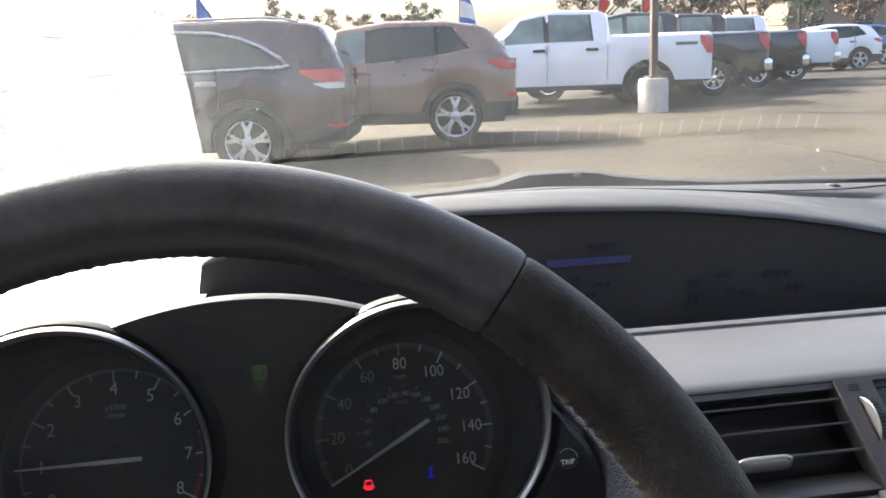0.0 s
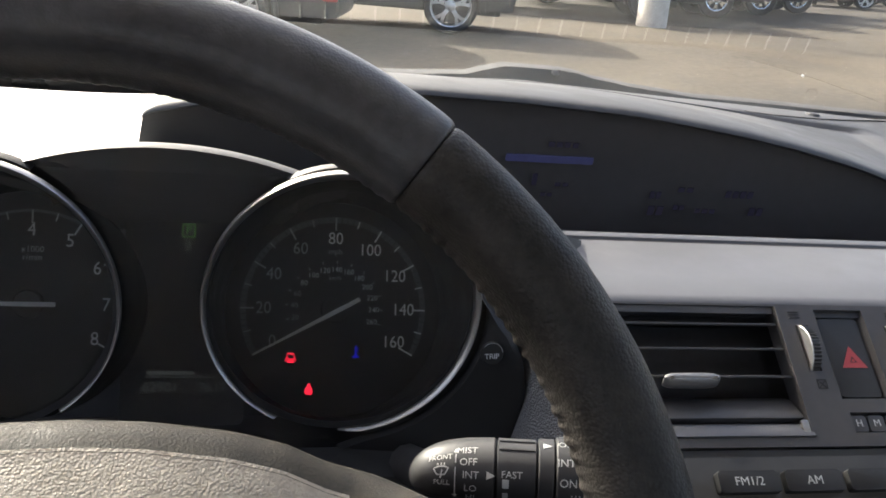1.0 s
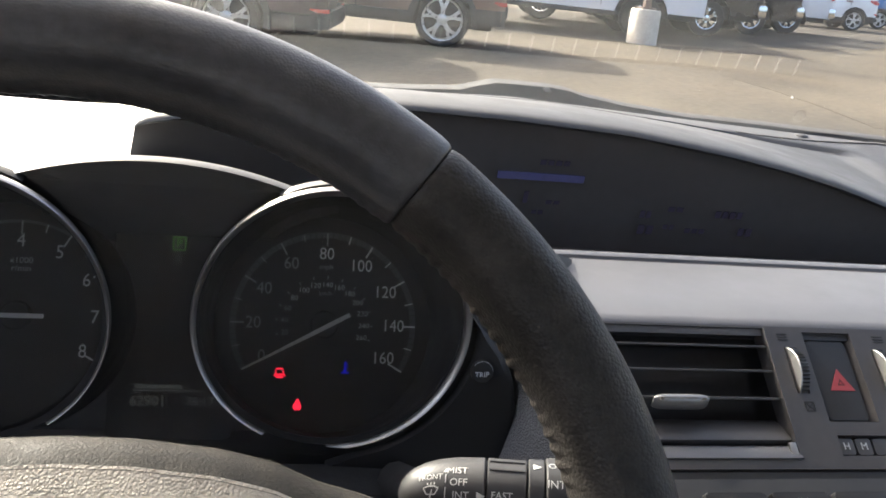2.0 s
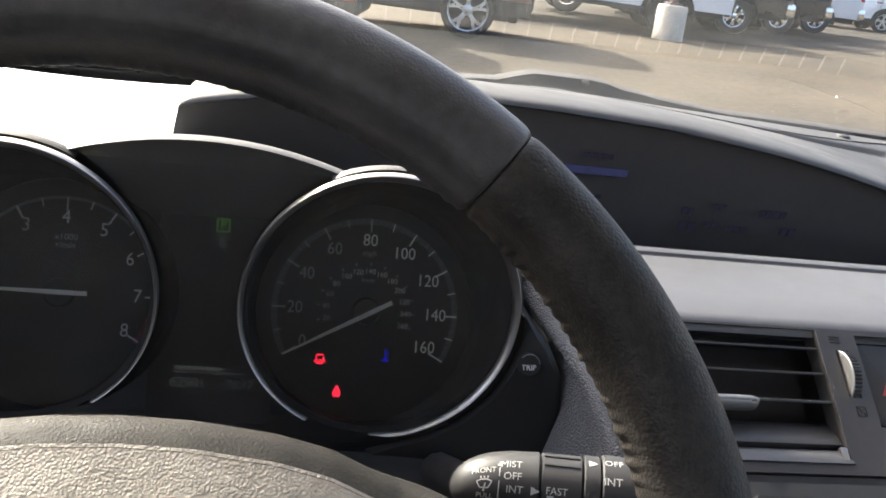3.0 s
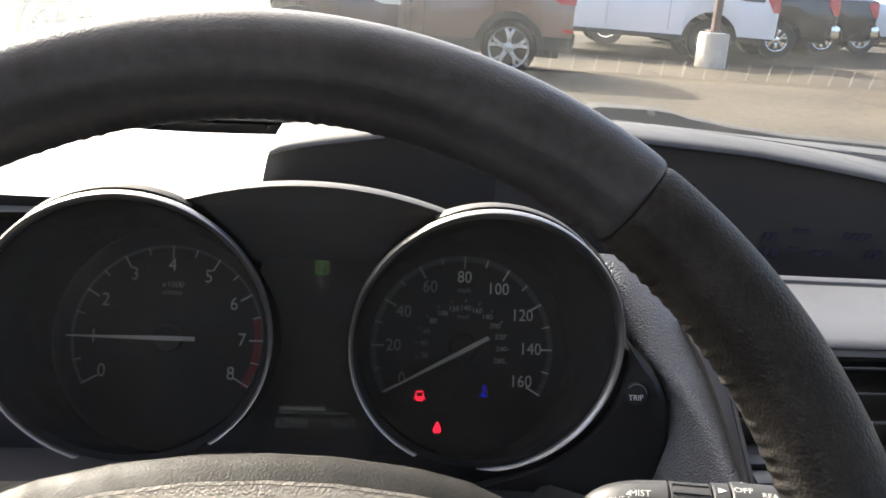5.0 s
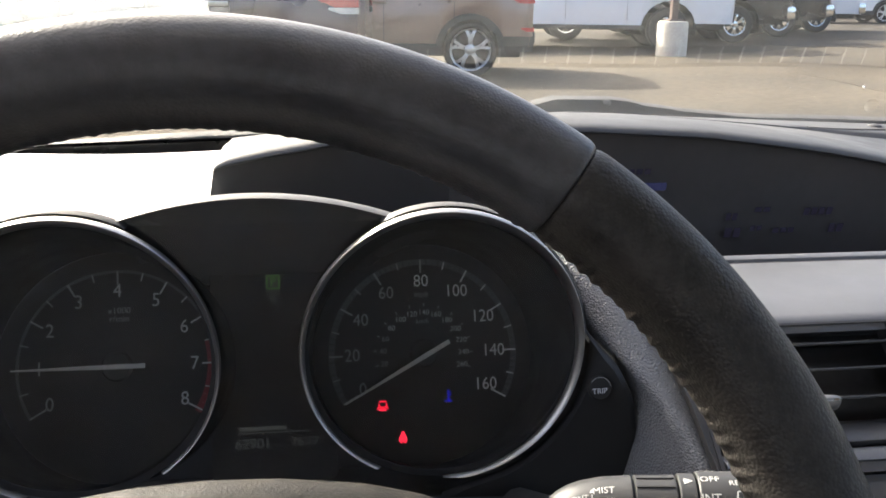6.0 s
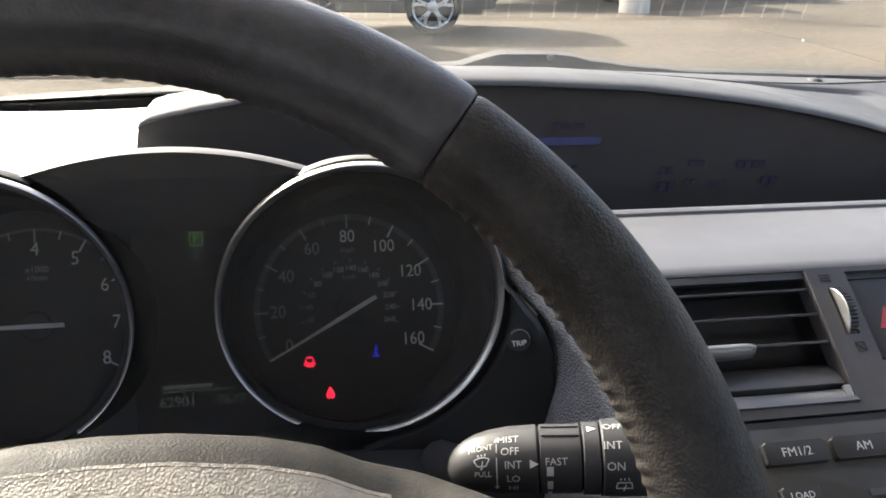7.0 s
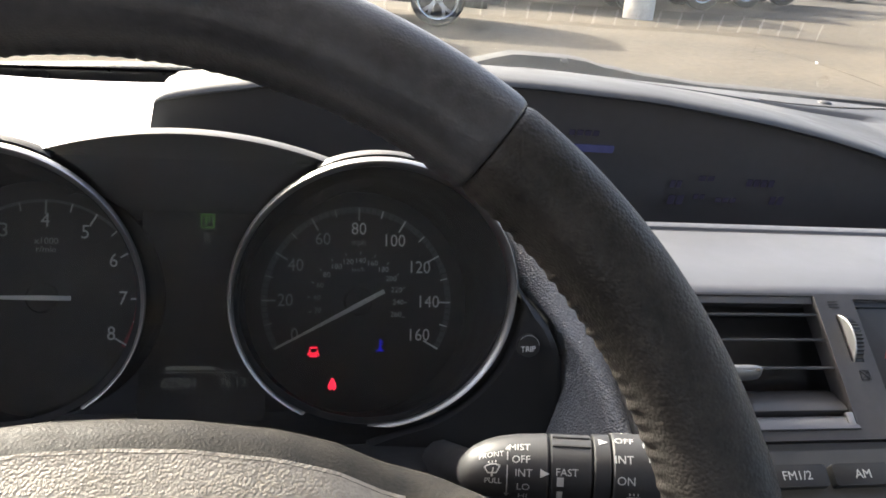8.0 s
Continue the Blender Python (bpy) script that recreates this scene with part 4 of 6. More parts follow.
def steering_wheel():
    t = thing("steering_wheel", "worn black leather steering wheel with a grained hub pad", "steering wheel", WHEEL)
    rim_part("upper_grip", 52.91, 127.34, LEATHER, t, "smooth black leather grip", 0.0003)
    rim_part("right_grip", -18, 52.89, LEATHER_WORN, t, "worn rough leather grip", -0.0003, 0.0014, 1.7)
    rim_part("left_grip", 127.36, 198, LEATHER_WORN, t, "worn rough leather grip", -0.0003, 0.0014, 1.7)
    rim_part("lower_grip", 198.6, 341.4, LEATHER, t, "smooth black leather grip", 0.0002)
    # lacing along the inner edge
    rng = random.Random(2)
    for a0, a1 in ((55, 125), (-17, 51), (129, 197)):
        bm = bmesh.new()
        n = int((a1 - a0) / 1.55)
        for i in range(n):
            a = radians(a0 + (a1 - a0) * (i + 0.5) / n)
            p = radians(180 + rng.uniform(-3, 3))
            r = RIM_R + (0.938 * RIM_A - 0.0016) * math.cos(p)
            box(0, 0, 0, 0.0007, 0.0012, 0.0028, 0.0002, bm=bm, seg=1, m=Matrix.Translation((r * math.cos(a), r * math.sin(a), 0.002)) @ Matrix.Rotation(a, 4, "Z") @ Matrix.Rotation(radians(28), 4, "X"))
        part("lacing", bm, THREAD, t, "row of dark lacing stitches", kind="stuff")
    # hub cover: a domed pad below a plain rim, set back from the grip
    top = [(-0.135, 0.022), (-0.115, 0.033), (-0.095, 0.041), (-0.072, 0.0505), (-0.048, 0.056), (-0.022, 0.0592), (0.0, 0.060), (0.022, 0.0592), (0.048, 0.056), (0.065, 0.052), (0.080, 0.0455), (0.097, 0.041), (0.116, 0.0335), (0.133, 0.025)]
    rings = []
    for x in np.linspace(-0.124, 0.124, 61):
        y = line(x, top) - 0.0007
        z = 0.055 * smooth(abs(x), [(0.0865, 0.0), (0.158, 1.0)])
        rings.append([Vector((x, yy, zz + z)) for yy, zz in ((y - 0.004, -0.085), (y - 0.0005, -0.066), (y + 0.0004, -0.0625), (y, -0.0600), (y - 0.0035, -0.0545), (y - 0.0085, -0.0497))])
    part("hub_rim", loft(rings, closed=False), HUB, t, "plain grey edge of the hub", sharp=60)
    rings = []
    for x in np.linspace(-0.086, 0.086, 45):
        y = line(x, top) - 0.0090
        bulge = 0.010 * (1 - (x / 0.1) ** 2)
        rings.append([Vector((x, yy, zz)) for yy, zz in ((y + 0.0010, -0.0506), (y - 0.0004, -0.0496), (y - 0.003, -0.0482), (y - 0.012, -0.043 + 0.2 * bulge), (y - 0.03, -0.036 + 0.5 * bulge), (y - 0.055, -0.030 + 0.8 * bulge), (y - 0.09, -0.030 + 0.8 * bulge), (y - 0.13, -0.045))])
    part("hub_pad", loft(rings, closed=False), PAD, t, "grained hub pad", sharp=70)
    for s in (-1, 1):
        rings = []
        for x in np.linspace(0.0865, 0.158, 24):
            y = line(x, top) if x < 0.133 else 0.025 - 0.3 * (x - 0.133)
            z = -0.058 + 0.055 * smooth(x, [(0.0865, 0.0), (0.158, 1.0)])
            rings.append([Vector((s * x, yy, zz)) for yy, zz in ((y - 0.006, z - 0.022), (y - 0.001, z - 0.008), (y - 0.0005, z - 0.003), (y - 0.004, z + 0.001), (y - 0.012, z + 0.003), (y - 0.035, z + 0.004), (y - 0.06, z - 0.004), (y - 0.062, z - 0.02))])
        sp = part("spoke", loft(rings, closed=False), FASCIA, t, "dark plastic spoke with a switch panel", sharp=60)
        bm = tube([(s * 0.0865, 0.0345, -0.048), (s * 0.0868, 0.028, -0.044), (s * 0.087, 0.01, -0.040), (s * 0.085, -0.02, -0.038)], 0.0007, 6)
        part("spoke_edging", bm, SATIN, sp, "thin bright edging line")
        part("switch_panel", box(s * 0.112, 0.0, -0.034, 0.034, 0.032, 0.010, 0.004), PIANO, sp, "dark switch panel")
    part("lower_spoke", box(0, -0.11, -0.035, 0.05, 0.09, 0.02, 0.008), FASCIA, t)
    part("column_boss", lathe([(0.045, -0.13), (0.05, -0.07), (0.055, -0.06)], 32), BLACK, t)
    return t


steering_wheel()


# ---- wiper stalk ----
def wiper_stalk():
    A, B = Vector((0.09, 0.203, 0.940)), Vector((0.19, 0.172, 0.943))
    down, near = Vector((0, -0.54, -0.84)), Vector((0, -0.84, 0.54))
    A, B = A + down * 0.0049 + near * 0.0035, B - down * 0.0015 + near * 0.0007
    ax = (B - A).normalized()
    up = (Vector((0, 0, 1)) - ax * ax.z).normalized()
    out = ax.cross(up)
    m = Matrix(((ax.x, up.x, out.x, A.x), (ax.y, up.y, out.y, A.y), (ax.z, up.z, out.z, A.z), (0, 0, 0, 1)))
    t = thing("wiper_stalk", "black wiper control stalk with white symbols", "wiper stalk", m)
    STEM = [(0.0102, 0.001), (0.0106, 0.0026), (0.0115, 0.0044), (0.0132, 0.0064), (0.016, 0.0083), (0.020, 0.0098), (0.025, 0.0109), (0.032, 0.0117), (0.0422, 0.0122)]
    OLD = [(0.011, 0.0090), (0.017, 0.0110), (0.023, 0.0125), (0.030, 0.0138), (0.036, 0.0146), (0.0422, 0.0150)]
    R, RC, RE = 0.0122, 0.0128, 0.0135

    def radius(u):
        return line(u, STEM) if u < 0.0428 else (R if u < 0.0583 else (RC if u < 0.0648 else RE))

    def droop(u):
        return 110.0 * max(0.0, 0.0422 - u) ** 3

    def turn(u, deg):
        """Turns a place round the even 15 mm shaft into one round the flared shaft."""
        q = (line(u, OLD) * math.sin(radians(deg - 57)) - (0.0049 - 0.064 * u)) / radius(u)
        return 57 + math.degrees(math.asin(max(-0.999, min(0.999, q))))

    def turned(prof, n=40):
        return loft([[Vector((u, r * math.cos(2 * math.pi * k / n), r * math.sin(2 * math.pi * k / n))) for k in range(n)] for u, r in prof], True, True)

    bm = turned([*STEM, (0.0428, R - 0.0006)])
    for v in bm.verts:
        v.co.y -= droop(v.co.x)
    part("stem", bm, STALK, t, "tapered black stem")
    part("stem_root", tube([(0.022, -0.008, -0.006), (0.016, -0.034, -0.05), (0.0, -0.055, -0.09)], [0.008, 0.008, 0.010], 12), STALK, t, "stem that runs to the column")
    part("groove", turned([(0.0425, R - 0.0012), (0.0436, R - 0.0012)]), RUBBER, t)
    part("speed_ring", turned([(0.0434, R - 0.0006), (0.0438, R), (0.0576, R), (0.0580, R - 0.0006)]), STALK, t, "turning speed ring")
    part("collar", turned([(0.0586, RC - 0.0005), (0.0590, RC), (0.0642, RC), (0.0645, RC - 0.0005)]), STALK, t)
    part("core", turned([(0.040, R - 0.0013), (0.075, R - 0.0013)]), RUBBER, t)
    part("end_cap", turned([(0.0651, RE - 0.0005), (0.0656, RE), (0.092, RE), (0.098, RE - 0.002), (0.101, RE - 0.006), (0.102, 0.002)]), STALK, t, "turning end cap")
    # raised ribs on the speed ring
    for a in (turn(0.05, 20), turn(0.05, 33)):
        bm = loft([[Vector((u, r * math.cos(radians(b)), r * math.sin(radians(b)))) for r, b in ((R - 0.001, a), (R + 0.0005, a + 0.5), (R + 0.0005, a + 3), (R - 0.001, a + 3.5))] for u in (0.0442, 0.0572)], True, True)
        part("rib", bm, RUBBER, t)

    def wrap(bm, u, deg, lift=0.00012):
        rr, mid = radius(u), turn(u, deg)
        for v in bm.verts:
            a = radians(mid) - v.co.y / rr
            q = radius(u + v.co.x) + lift + v.co.z
            v.co = Vector((u + v.co.x, q * math.cos(a) - droop(u + v.co.x), q * math.sin(a)))
        return bm

    for text, u, a, size in (("MIST", 0.0324, 42.5, 0.0037), ("OFF", 0.0330, 59.4, 0.0037), ("INT", 0.0340, 78, 0.0038), ("LO", 0.0340, 100, 0.0037), ("HI", 0.0340, 120, 0.0037), ("FRONT", 0.0226, 55.0, 0.0027), ("PULL", 0.0234, 98, 0.0028),
                             ("FAST", 0.0490, 70, 0.0036), ("OFF", 0.0690, 16.5, 0.0039), ("INT", 0.0686, 45, 0.0041), ("ON", 0.0694, 72.4, 0.0041), ("REAR", 0.0790, 20, 0.0032)):
        part("label_text", wrap(lettering(text, size, 0.00003), u, a), LABEL, t, "white printed word")
    tri = [(-0.0014, -0.0015), (0.0018, 0.0), (-0.0014, 0.0015)]
    for u, a in ((0.0412, 74.5), (0.0616, 22.0)):
        part("pointer_mark", wrap(plate(tri, 0.0001), u, a), LABEL, t, "white triangle mark")
    for a0, a1 in ((77, 90), (98, 113), (119, 130)):
        w = 0.0012 if a0 < 90 else (0.001 if a0 < 110 else 0.0007)
        bm = loft([[Vector((u, (R + l) * math.cos(radians(a)), (R + l) * math.sin(radians(a)))) for u, l in ((0.0468 - w, 0.0001), (0.0468 + w, 0.0001), (0.0468 + w, 0.0002), (0.0468 - w, 0.0002))] for a in np.linspace(turn(0.0468, a0), turn(0.0468, a1), 5)], True, True)
        part("speed_mark", bm, LABEL, t, "white block mark")
    for a0, a1 in ((48, 61), (68, 125)):
        bm = loft([[Vector((0.0283 + dx, (radius(0.0283) + l) * math.cos(radians(a)) - droop(0.0283), (radius(0.0283) + l) * math.sin(radians(a)))) for dx, l in ((-0.0002, 0.0), (0.0002, 0.0), (0.0002, 0.0003), (-0.0002, 0.0003))] for a in np.linspace(turn(0.03, a0), turn(0.03, a1), 8)], True, True)
        part("arrow_line", bm, LABEL, t, "white curved arrow line")
    part("arrow_head", wrap(plate([(-0.0009, 0), (0.0009, 0), (0, 0.0016)], 0.0001), 0.0283, 46), LABEL, t)
    part("arrow_head", wrap(plate([(-0.0009, 0), (0.0009, 0), (0, -0.0016)], 0.0001), 0.0283, 122), LABEL, t)

    def screen_sign(u, a, s, rear):
        bm = bmesh.new()
        w = 0.00022
        outline = [(-0.5, -0.22), (-0.42, 0.25), (0.42, 0.25), (0.5, -0.22)] if rear else [(-0.30, -0.25), (-0.55, 0.2), (-0.2, 0.33), (0.2, 0.33), (0.55, 0.2), (0.30, -0.25)]
        pts = [(x * s, y * s) for x, y in outline]
        for p, q in zip(pts, pts[1:] + pts[:1]):
            d = Vector((q[0] - p[0], q[1] - p[1]))
            n = Vector((-d.y, d.x)).normalized() * w
            plate([(p[0] - n.x, p[1] - n.y), (q[0] - n.x, q[1] - n.y), (q[0] + n.x, q[1] + n.y), (p[0] + n.x, p[1] + n.y)], 0.0001, bm=bm)
        plate([(-0.05 * s - w, -0.5 * s), (0.05 * s, -0.5 * s), (0.12 * s, 0.1 * s), (0.05 * s, 0.1 * s)], 0.0001, bm=bm)
        for k in (-0.25, 0.0, 0.25):
            plate([(k * s - w, 0.42 * s), (k * s + w, 0.42 * s), (k * s + w, 0.56 * s), (k * s - w, 0.56 * s)], 0.0001, bm=bm)
        part("wiper_sign", wrap(bm, u, a), LABEL, t, "white wiper symbol")

    screen_sign(0.0230, 77, 0.0050, False)
    screen_sign(0.0690, -6.5, 0.0056, True)
    screen_sign(0.0722, 99, 0.0056, True)
    screen_sign(0.0800, 38, 0.0056, True)


wiper_stalk()

# ---- centre console face ----
CONSOLE = frame_matrix((0.3423, 0.2732, 0.94), (1, 0, 0), (0, 0.781, 0.625))


def on_face(x, y, z=0.0):
    return Matrix.Translation((x, y, z))


def console():
    t = thing("centre_console", "charcoal plastic centre console face between the vents", "console", CONSOLE)
    vent = (-0.1445, -0.0345, -0.0365, 0.0368)
    other = (0.0375, -0.0345, 0.150, 0.0368)
    haz = (-0.0155, -0.0150, 0.0125, 0.0352)
    wheels = ((-0.0285, 0.0000, -0.0215, 0.0260), (0.0225, 0.0, 0.0295, 0.0260))
    clock = (-0.0140, -0.0327, 0.0160, -0.0222)
    part("upper_face", holed(-0.1465, 0.165, -0.0395, 0.0380, [vent, other, haz, *wheels, clock], 0.012, 0.004), FASCIA, t, "charcoal face with openings")
    part("left_edge", plate([(-0.1466, -0.0395), (-0.1466, 0.0380), (-0.1535, 0.052), (-0.1632, 0.052), (-0.1562, 0.028), (-0.1514, -0.002), (-0.1482, -0.0395)], 0.004, Matrix.Translation((0, 0, -0.0042)), bevel=0.0006), FASCIA, t, "smooth slanting edge")
    part("lower_face", holed(-0.1475, 0.165, -0.150, -0.0405, [], 0.0, 0.004), RADIO, t, m=on_face(0, 0, -0.0012))
    part("backing", box(0, -0.05, -0.052, 0.28, 0.2, 0.03), BLACK, t)
    for s, (x, y) in ((-1, (-0.028, 0.0318)), (-1, (-0.024, -0.0072)), (1, (0.0285, 0.0318))):
        bm = bmesh.new()
        if y > 0:
            for k in range(3):
                box(0, 0.0016 * (k - 1), 0, 0.006, 0.0006, 0.0002, bm=bm)
        else:
            for k in (-0.0024, 0.0024):
                box(k, 0, 0, 0.0004, 0.005, 0.0002, bm=bm)
                box(0, k, 0, 0.005, 0.0004, 0.0002, bm=bm)
            box(0, 0, 0, 0.0004, 0.006, 0.0002, bm=bm, m=Matrix.Rotation(0.78, 4, "Z"))
            box(0, 0, 0, 0.0004, 0.006, 0.0002, bm=bm, m=Matrix.Rotation(-0.78, 4, "Z"))
        part("vent_sign", bm, RUBBER, t, "small dark airflow symbol", m=on_face(x, y, 0.0003))

    for s in (-1, 1):
        v = thing("air_vent", "black slatted air vent with a chrome tab", "air vent", CONSOLE, group="centre air vents")
        c = -0.0905 if s < 0 else 0.0935
        w = 0.1070 if s < 0 else 0.1120
        part("duct", box(c, 0.003, -0.032, w, 0.068, 0.012), BLACK, v)
        ys = ((0.0265, 0.0), (0.0125, 0.0), (-0.0028, 0.0))
        for y, z in ys:
            bm = box(0, 0, 0, w - 0.002, 0.017, 0.0012, 0.0004, m=on_face(c, y + 0.0037, -0.0086) @ Matrix.Rotation(radians(-64), 4, "X"))
            part("slat", bm, BLACK, v, "black horizontal slat")
        bm = loft([[Vector((x, y, z)) for y, z in ((-0.0085, -0.018), (-0.0095, -0.0125), (-0.0130, -0.0085), (-0.0225, -0.0024), (-0.0240, -0.0022), (-0.0247, -0.0035), (-0.0247, -0.02))] for x in (c - w / 2 + 0.001, c + w / 2 - 0.001)], True, True)
        part("lower_slat", bm, FASCIA, v, "broad lower slat")
        bm = loft([[Vector((x, y, z)) for y, z in ((-0.0257, -0.008), (-0.0262, -0.0042), (-0.0285, -0.0012), (-0.0330, 0.0010), (-0.0344, 0.0012), (-0.0344, -0.008))] for x in np.linspace(c - w / 2, c + w / 2, 8)], True, True)
        part("sill_strip", bm, SILVER, v, "silver-grey lower edge strip")
        inner = c - s * w / 2
        bm = loft([[Vector((x, y, z)) for x, z in ((inner - 0.0008, -0.002), (inner - 0.0008, 0.0008), (inner + 0.0010, 0.0008), (inner + 0.0010, -0.002))] for y in (-0.0344, 0.0, 0.0366)], True, True)
        part("side_edge", bm, FASCIA, v)
        k = -0.0945 if s < 0 else 0.0945
        rings = []
        for x in np.linspace(-0.0145, 0.0145, 25):
            e = (1 - (abs(x) / 0.0146) ** 6) ** 0.5
            rings.append([Vector((x, 0.0034 * e * math.cos(a) * (1.0 if math.cos(a) > 0 else 0.8), 0.0044 * (0.55 + 0.45 * e) * math.sin(a))) for a in np.linspace(0, 2 * math.pi, 21)[:-1]])
        tab = part("direction_tab", loft(rings, True, True), TAB, v, "dark satin air direction tab with a bright edge", m=on_face(k, -0.0062, 0.0012) @ Matrix.Rotation(radians(-20), 4, "X"))
        bm = loft([[Vector((x, -0.0017 + dy, 0.0034 + dz)) for dy, dz in ((0, 0), (0.0009, 0.0006), (0.0009, -0.0008), (0, -0.0012))] for x in np.linspace(-0.0122, 0.0122, 9)], True, True)
        part("tab_edge", bm, CHROME, tab, "thin chrome edge")
        x = -0.025 if s < 0 else 0.026
        bm = loft([[Vector((dx, r * math.cos(a), r * math.sin(a))) for a in np.linspace(0, 2 * math.pi, 97)[:-1] for r in (0.0146 + 0.0007 * (int(a / (2 * math.pi) * 96 + 0.5) % 2),)] for dx in (-0.0018, -0.0015, 0.0021, 0.0025)], True, True)
        wheel = part("thumbwheel", bm, DARK_SATIN, v, "ribbed dark thumbwheel", m=on_face(x, 0.0130, -0.0085))
        rim = lathe([(0.0146, -0.0026), (0.0153, -0.0026), (0.0156, -0.0023), (0.0156, -0.0019), (0.0146, -0.0019)], 48)
        part("wheel_edge", rim, TAB, wheel, "bright satin edge ring", m=Matrix.Rotation(radians(90), 4, "Y"))
        # added metal piece that paints the bright glint at the sill's end
        part("sill_end", box(inner + s * 0.0030, -0.0300, -0.0004, 0.0040, 0.0080, 0.0022, 0.0008), TAB, v, "satin piece added for the glint at the sill strip's end")

    h = thing("hazard_switch", "dark hazard switch with a red triangle", "switch", CONSOLE)
    key = part("key", plate(rounded(-0.0135, -0.0132, 0.0095, 0.0312, 0.0015), 0.006, bevel=0.001), RADIO, h, "dark push key", m=on_face(0, 0, -0.0085))
    bm = bmesh.new()
    for r, n in ((0.0082, 3), (0.0036, 3)):
        pts = [(r * math.cos(radians(a)), r * math.sin(radians(a))) for a in (90, 210, 330)]
        if r > 0.006:
            # broad red border with a small open middle
            hole = [(0.30 * x, 0.30 * y) for x, y in pts]
            for k in range(n):
                plate([pts[k], pts[(k + 1) % n], hole[(k + 1) % n], hole[k]], 0.0002, bm=bm)
        else:
            plate([(0.35 * x, 0.35 * y) for x, y in pts], 0.0002, bm=bm)
    part("triangle_sign", bm, HAZARD_RED, key, "red warning triangle", m=on_face(-0.0005, 0.0070, 0.0062))
    # darker plastic paints the shade on the surround's top edge
    part("surround_top", plate([(-0.0155, 0.0316), (0.0125, 0.0316), (0.0125, 0.0352), (-0.0155, 0.0352)], 0.004, on_face(0, 0, -0.0060)), RADIO, h, "upper edge of the surround, darkened as shaded")
    # bevels beside and below the key, in lighter plastic to paint light on them
    bm = loft([[Vector(q) for q in ((0.0100, y, -0.0075), (0.0125, y, -0.0002), (0.0125, y, -0.0090))] for y in (-0.0148, 0.0316)], True, True)
    part("surround_side", bm, FASCIA, h, "bevel beside the key, lightened as lit")
    bm = loft([[Vector(q) for q in ((x, -0.0134, -0.0075), (x, -0.0149, -0.0002), (x, -0.0149, -0.0090))] for x in (-0.0154, 0.0123)], True, True)
    part("surround_foot", bm, FASCIA, h, "bevel below the key, lightened as lit")

    k = thing("clock_buttons", "small dark clock setting buttons", "buttons", CONSOLE)
    for x, text in ((-0.0095, "H"), (0.0002, "M"), (0.0100, "")):
        b = part("button", plate(rounded(-0.0043, -0.0042, 0.0043, 0.0042, 0.001), 0.005, bevel=0.0006), FASCIA, k, "tiny dark button", m=on_face(x, -0.0275, -0.0065))
        if text:
            part("button_text", lettering(text, 0.0052), LABEL, b, "white letter", m=on_face(0, 0, 0.0052))

    r = thing("car_radio", "charcoal car radio face with wide buttons", "radio", CONSOLE)
    part("radio_face", plate(rounded(-0.130, -0.150, 0.130, -0.0440, 0.004), 0.0016, bevel=0.0008), RADIO, r, m=on_face(0, 0, -0.0010))
    for x0, x1, text in ((-0.0945, -0.0645, "FM1/2"), (-0.0612, -0.0322, "AM"), (-0.0289, 0.001, ""), (0.0043, 0.0343, "")):
        b = part("button", plate(rounded(x0, -0.0622, x1, -0.0522, 0.0012), 0.0042, bevel=0.0007), RADIO, r, "wide dark button", m=on_face(0, 0, 0.0006))
        if text:
            part("button_text", lettering(text, 0.0058), LABEL, b, "white lettering", m=on_face((x0 + x1) / 2, -0.0573, 0.0043))
    b = part("button", plate(rounded(-0.0925, -0.0812, -0.0745, -0.0722, 0.0010), 0.0036, bevel=0.0007), RADIO, r, "narrow dark button", m=on_face(0, 0, 0.0006))
    part("button_text", lettering("LOAD", 0.0042), LABEL, b, "white lettering", m=on_face(-0.0835, -0.0763, 0.0037))
    part("disc_slot", box(0.01, -0.0770, 0.0008, 0.12, 0.003, 0.0008), BLACK, r, "thin disc slot")
    part("screen_gap", box(0, -0.110, 0.0008, 0.2, 0.03, 0.001, 0.0004), PIANO, r)


console()

# ---- outside ----
ASPHALT = shade("sunlit_worn_asphalt", (0.06, 0.05, 0.037), 0.9, vary=0.25, scale=0.5, bump=0.35, bump_scale=60, color2=(0.08, 0.067, 0.0495), fine=25.0, spec=0.15)
# the same asphalt, darkened to paint the trucks' shade
SHADE_ASPHALT = shade("truck_shade_asphalt", (0.038, 0.034, 0.029), 0.9, vary=0.25, scale=0.6, bump=0.35, bump_scale=60, color2=(0.055, 0.049, 0.041), fine=25.0, spec=0.1)
CONCRETE = shade("pale_concrete", (0.48, 0.45, 0.39), 0.85, vary=0.15, scale=6, bump=0.3, bump_scale=60)
POLE = shade("brown_painted_steel", (0.11, 0.075, 0.06), 0.5, vary=0.2, scale=5)
TYRE = shade("tyre_rubber", (0.016, 0.016, 0.016), 0.8, vary=0.2, scale=20)
ALLOY = shade("alloy_wheel", (0.56, 0.56, 0.57), 0.3, metal=0.9, vary=0.05)
DARK_GLASS = shade("tinted_car_glass", (0.012, 0.016, 0.016), 0.06, vary=0.1, coat=0.5)
# opaque; its pale patches paint reflections and see-through into the colour
PALE_GLASS = shade("painted_reflection_glass", (0.06, 0.08, 0.074), 0.06, vary=0.2, scale=0.9, coat=0.8, color2=(0.24, 0.31, 0.29), fine=1.5)
TAIL = shade("red_tail_lamp", (0.55, 0.03, 0.03), 0.2, vary=0.1, coat=0.6)
CLEAR = shade("pale_lamp_lens", (0.7, 0.66, 0.6), 0.2, vary=0.05, coat=0.5)
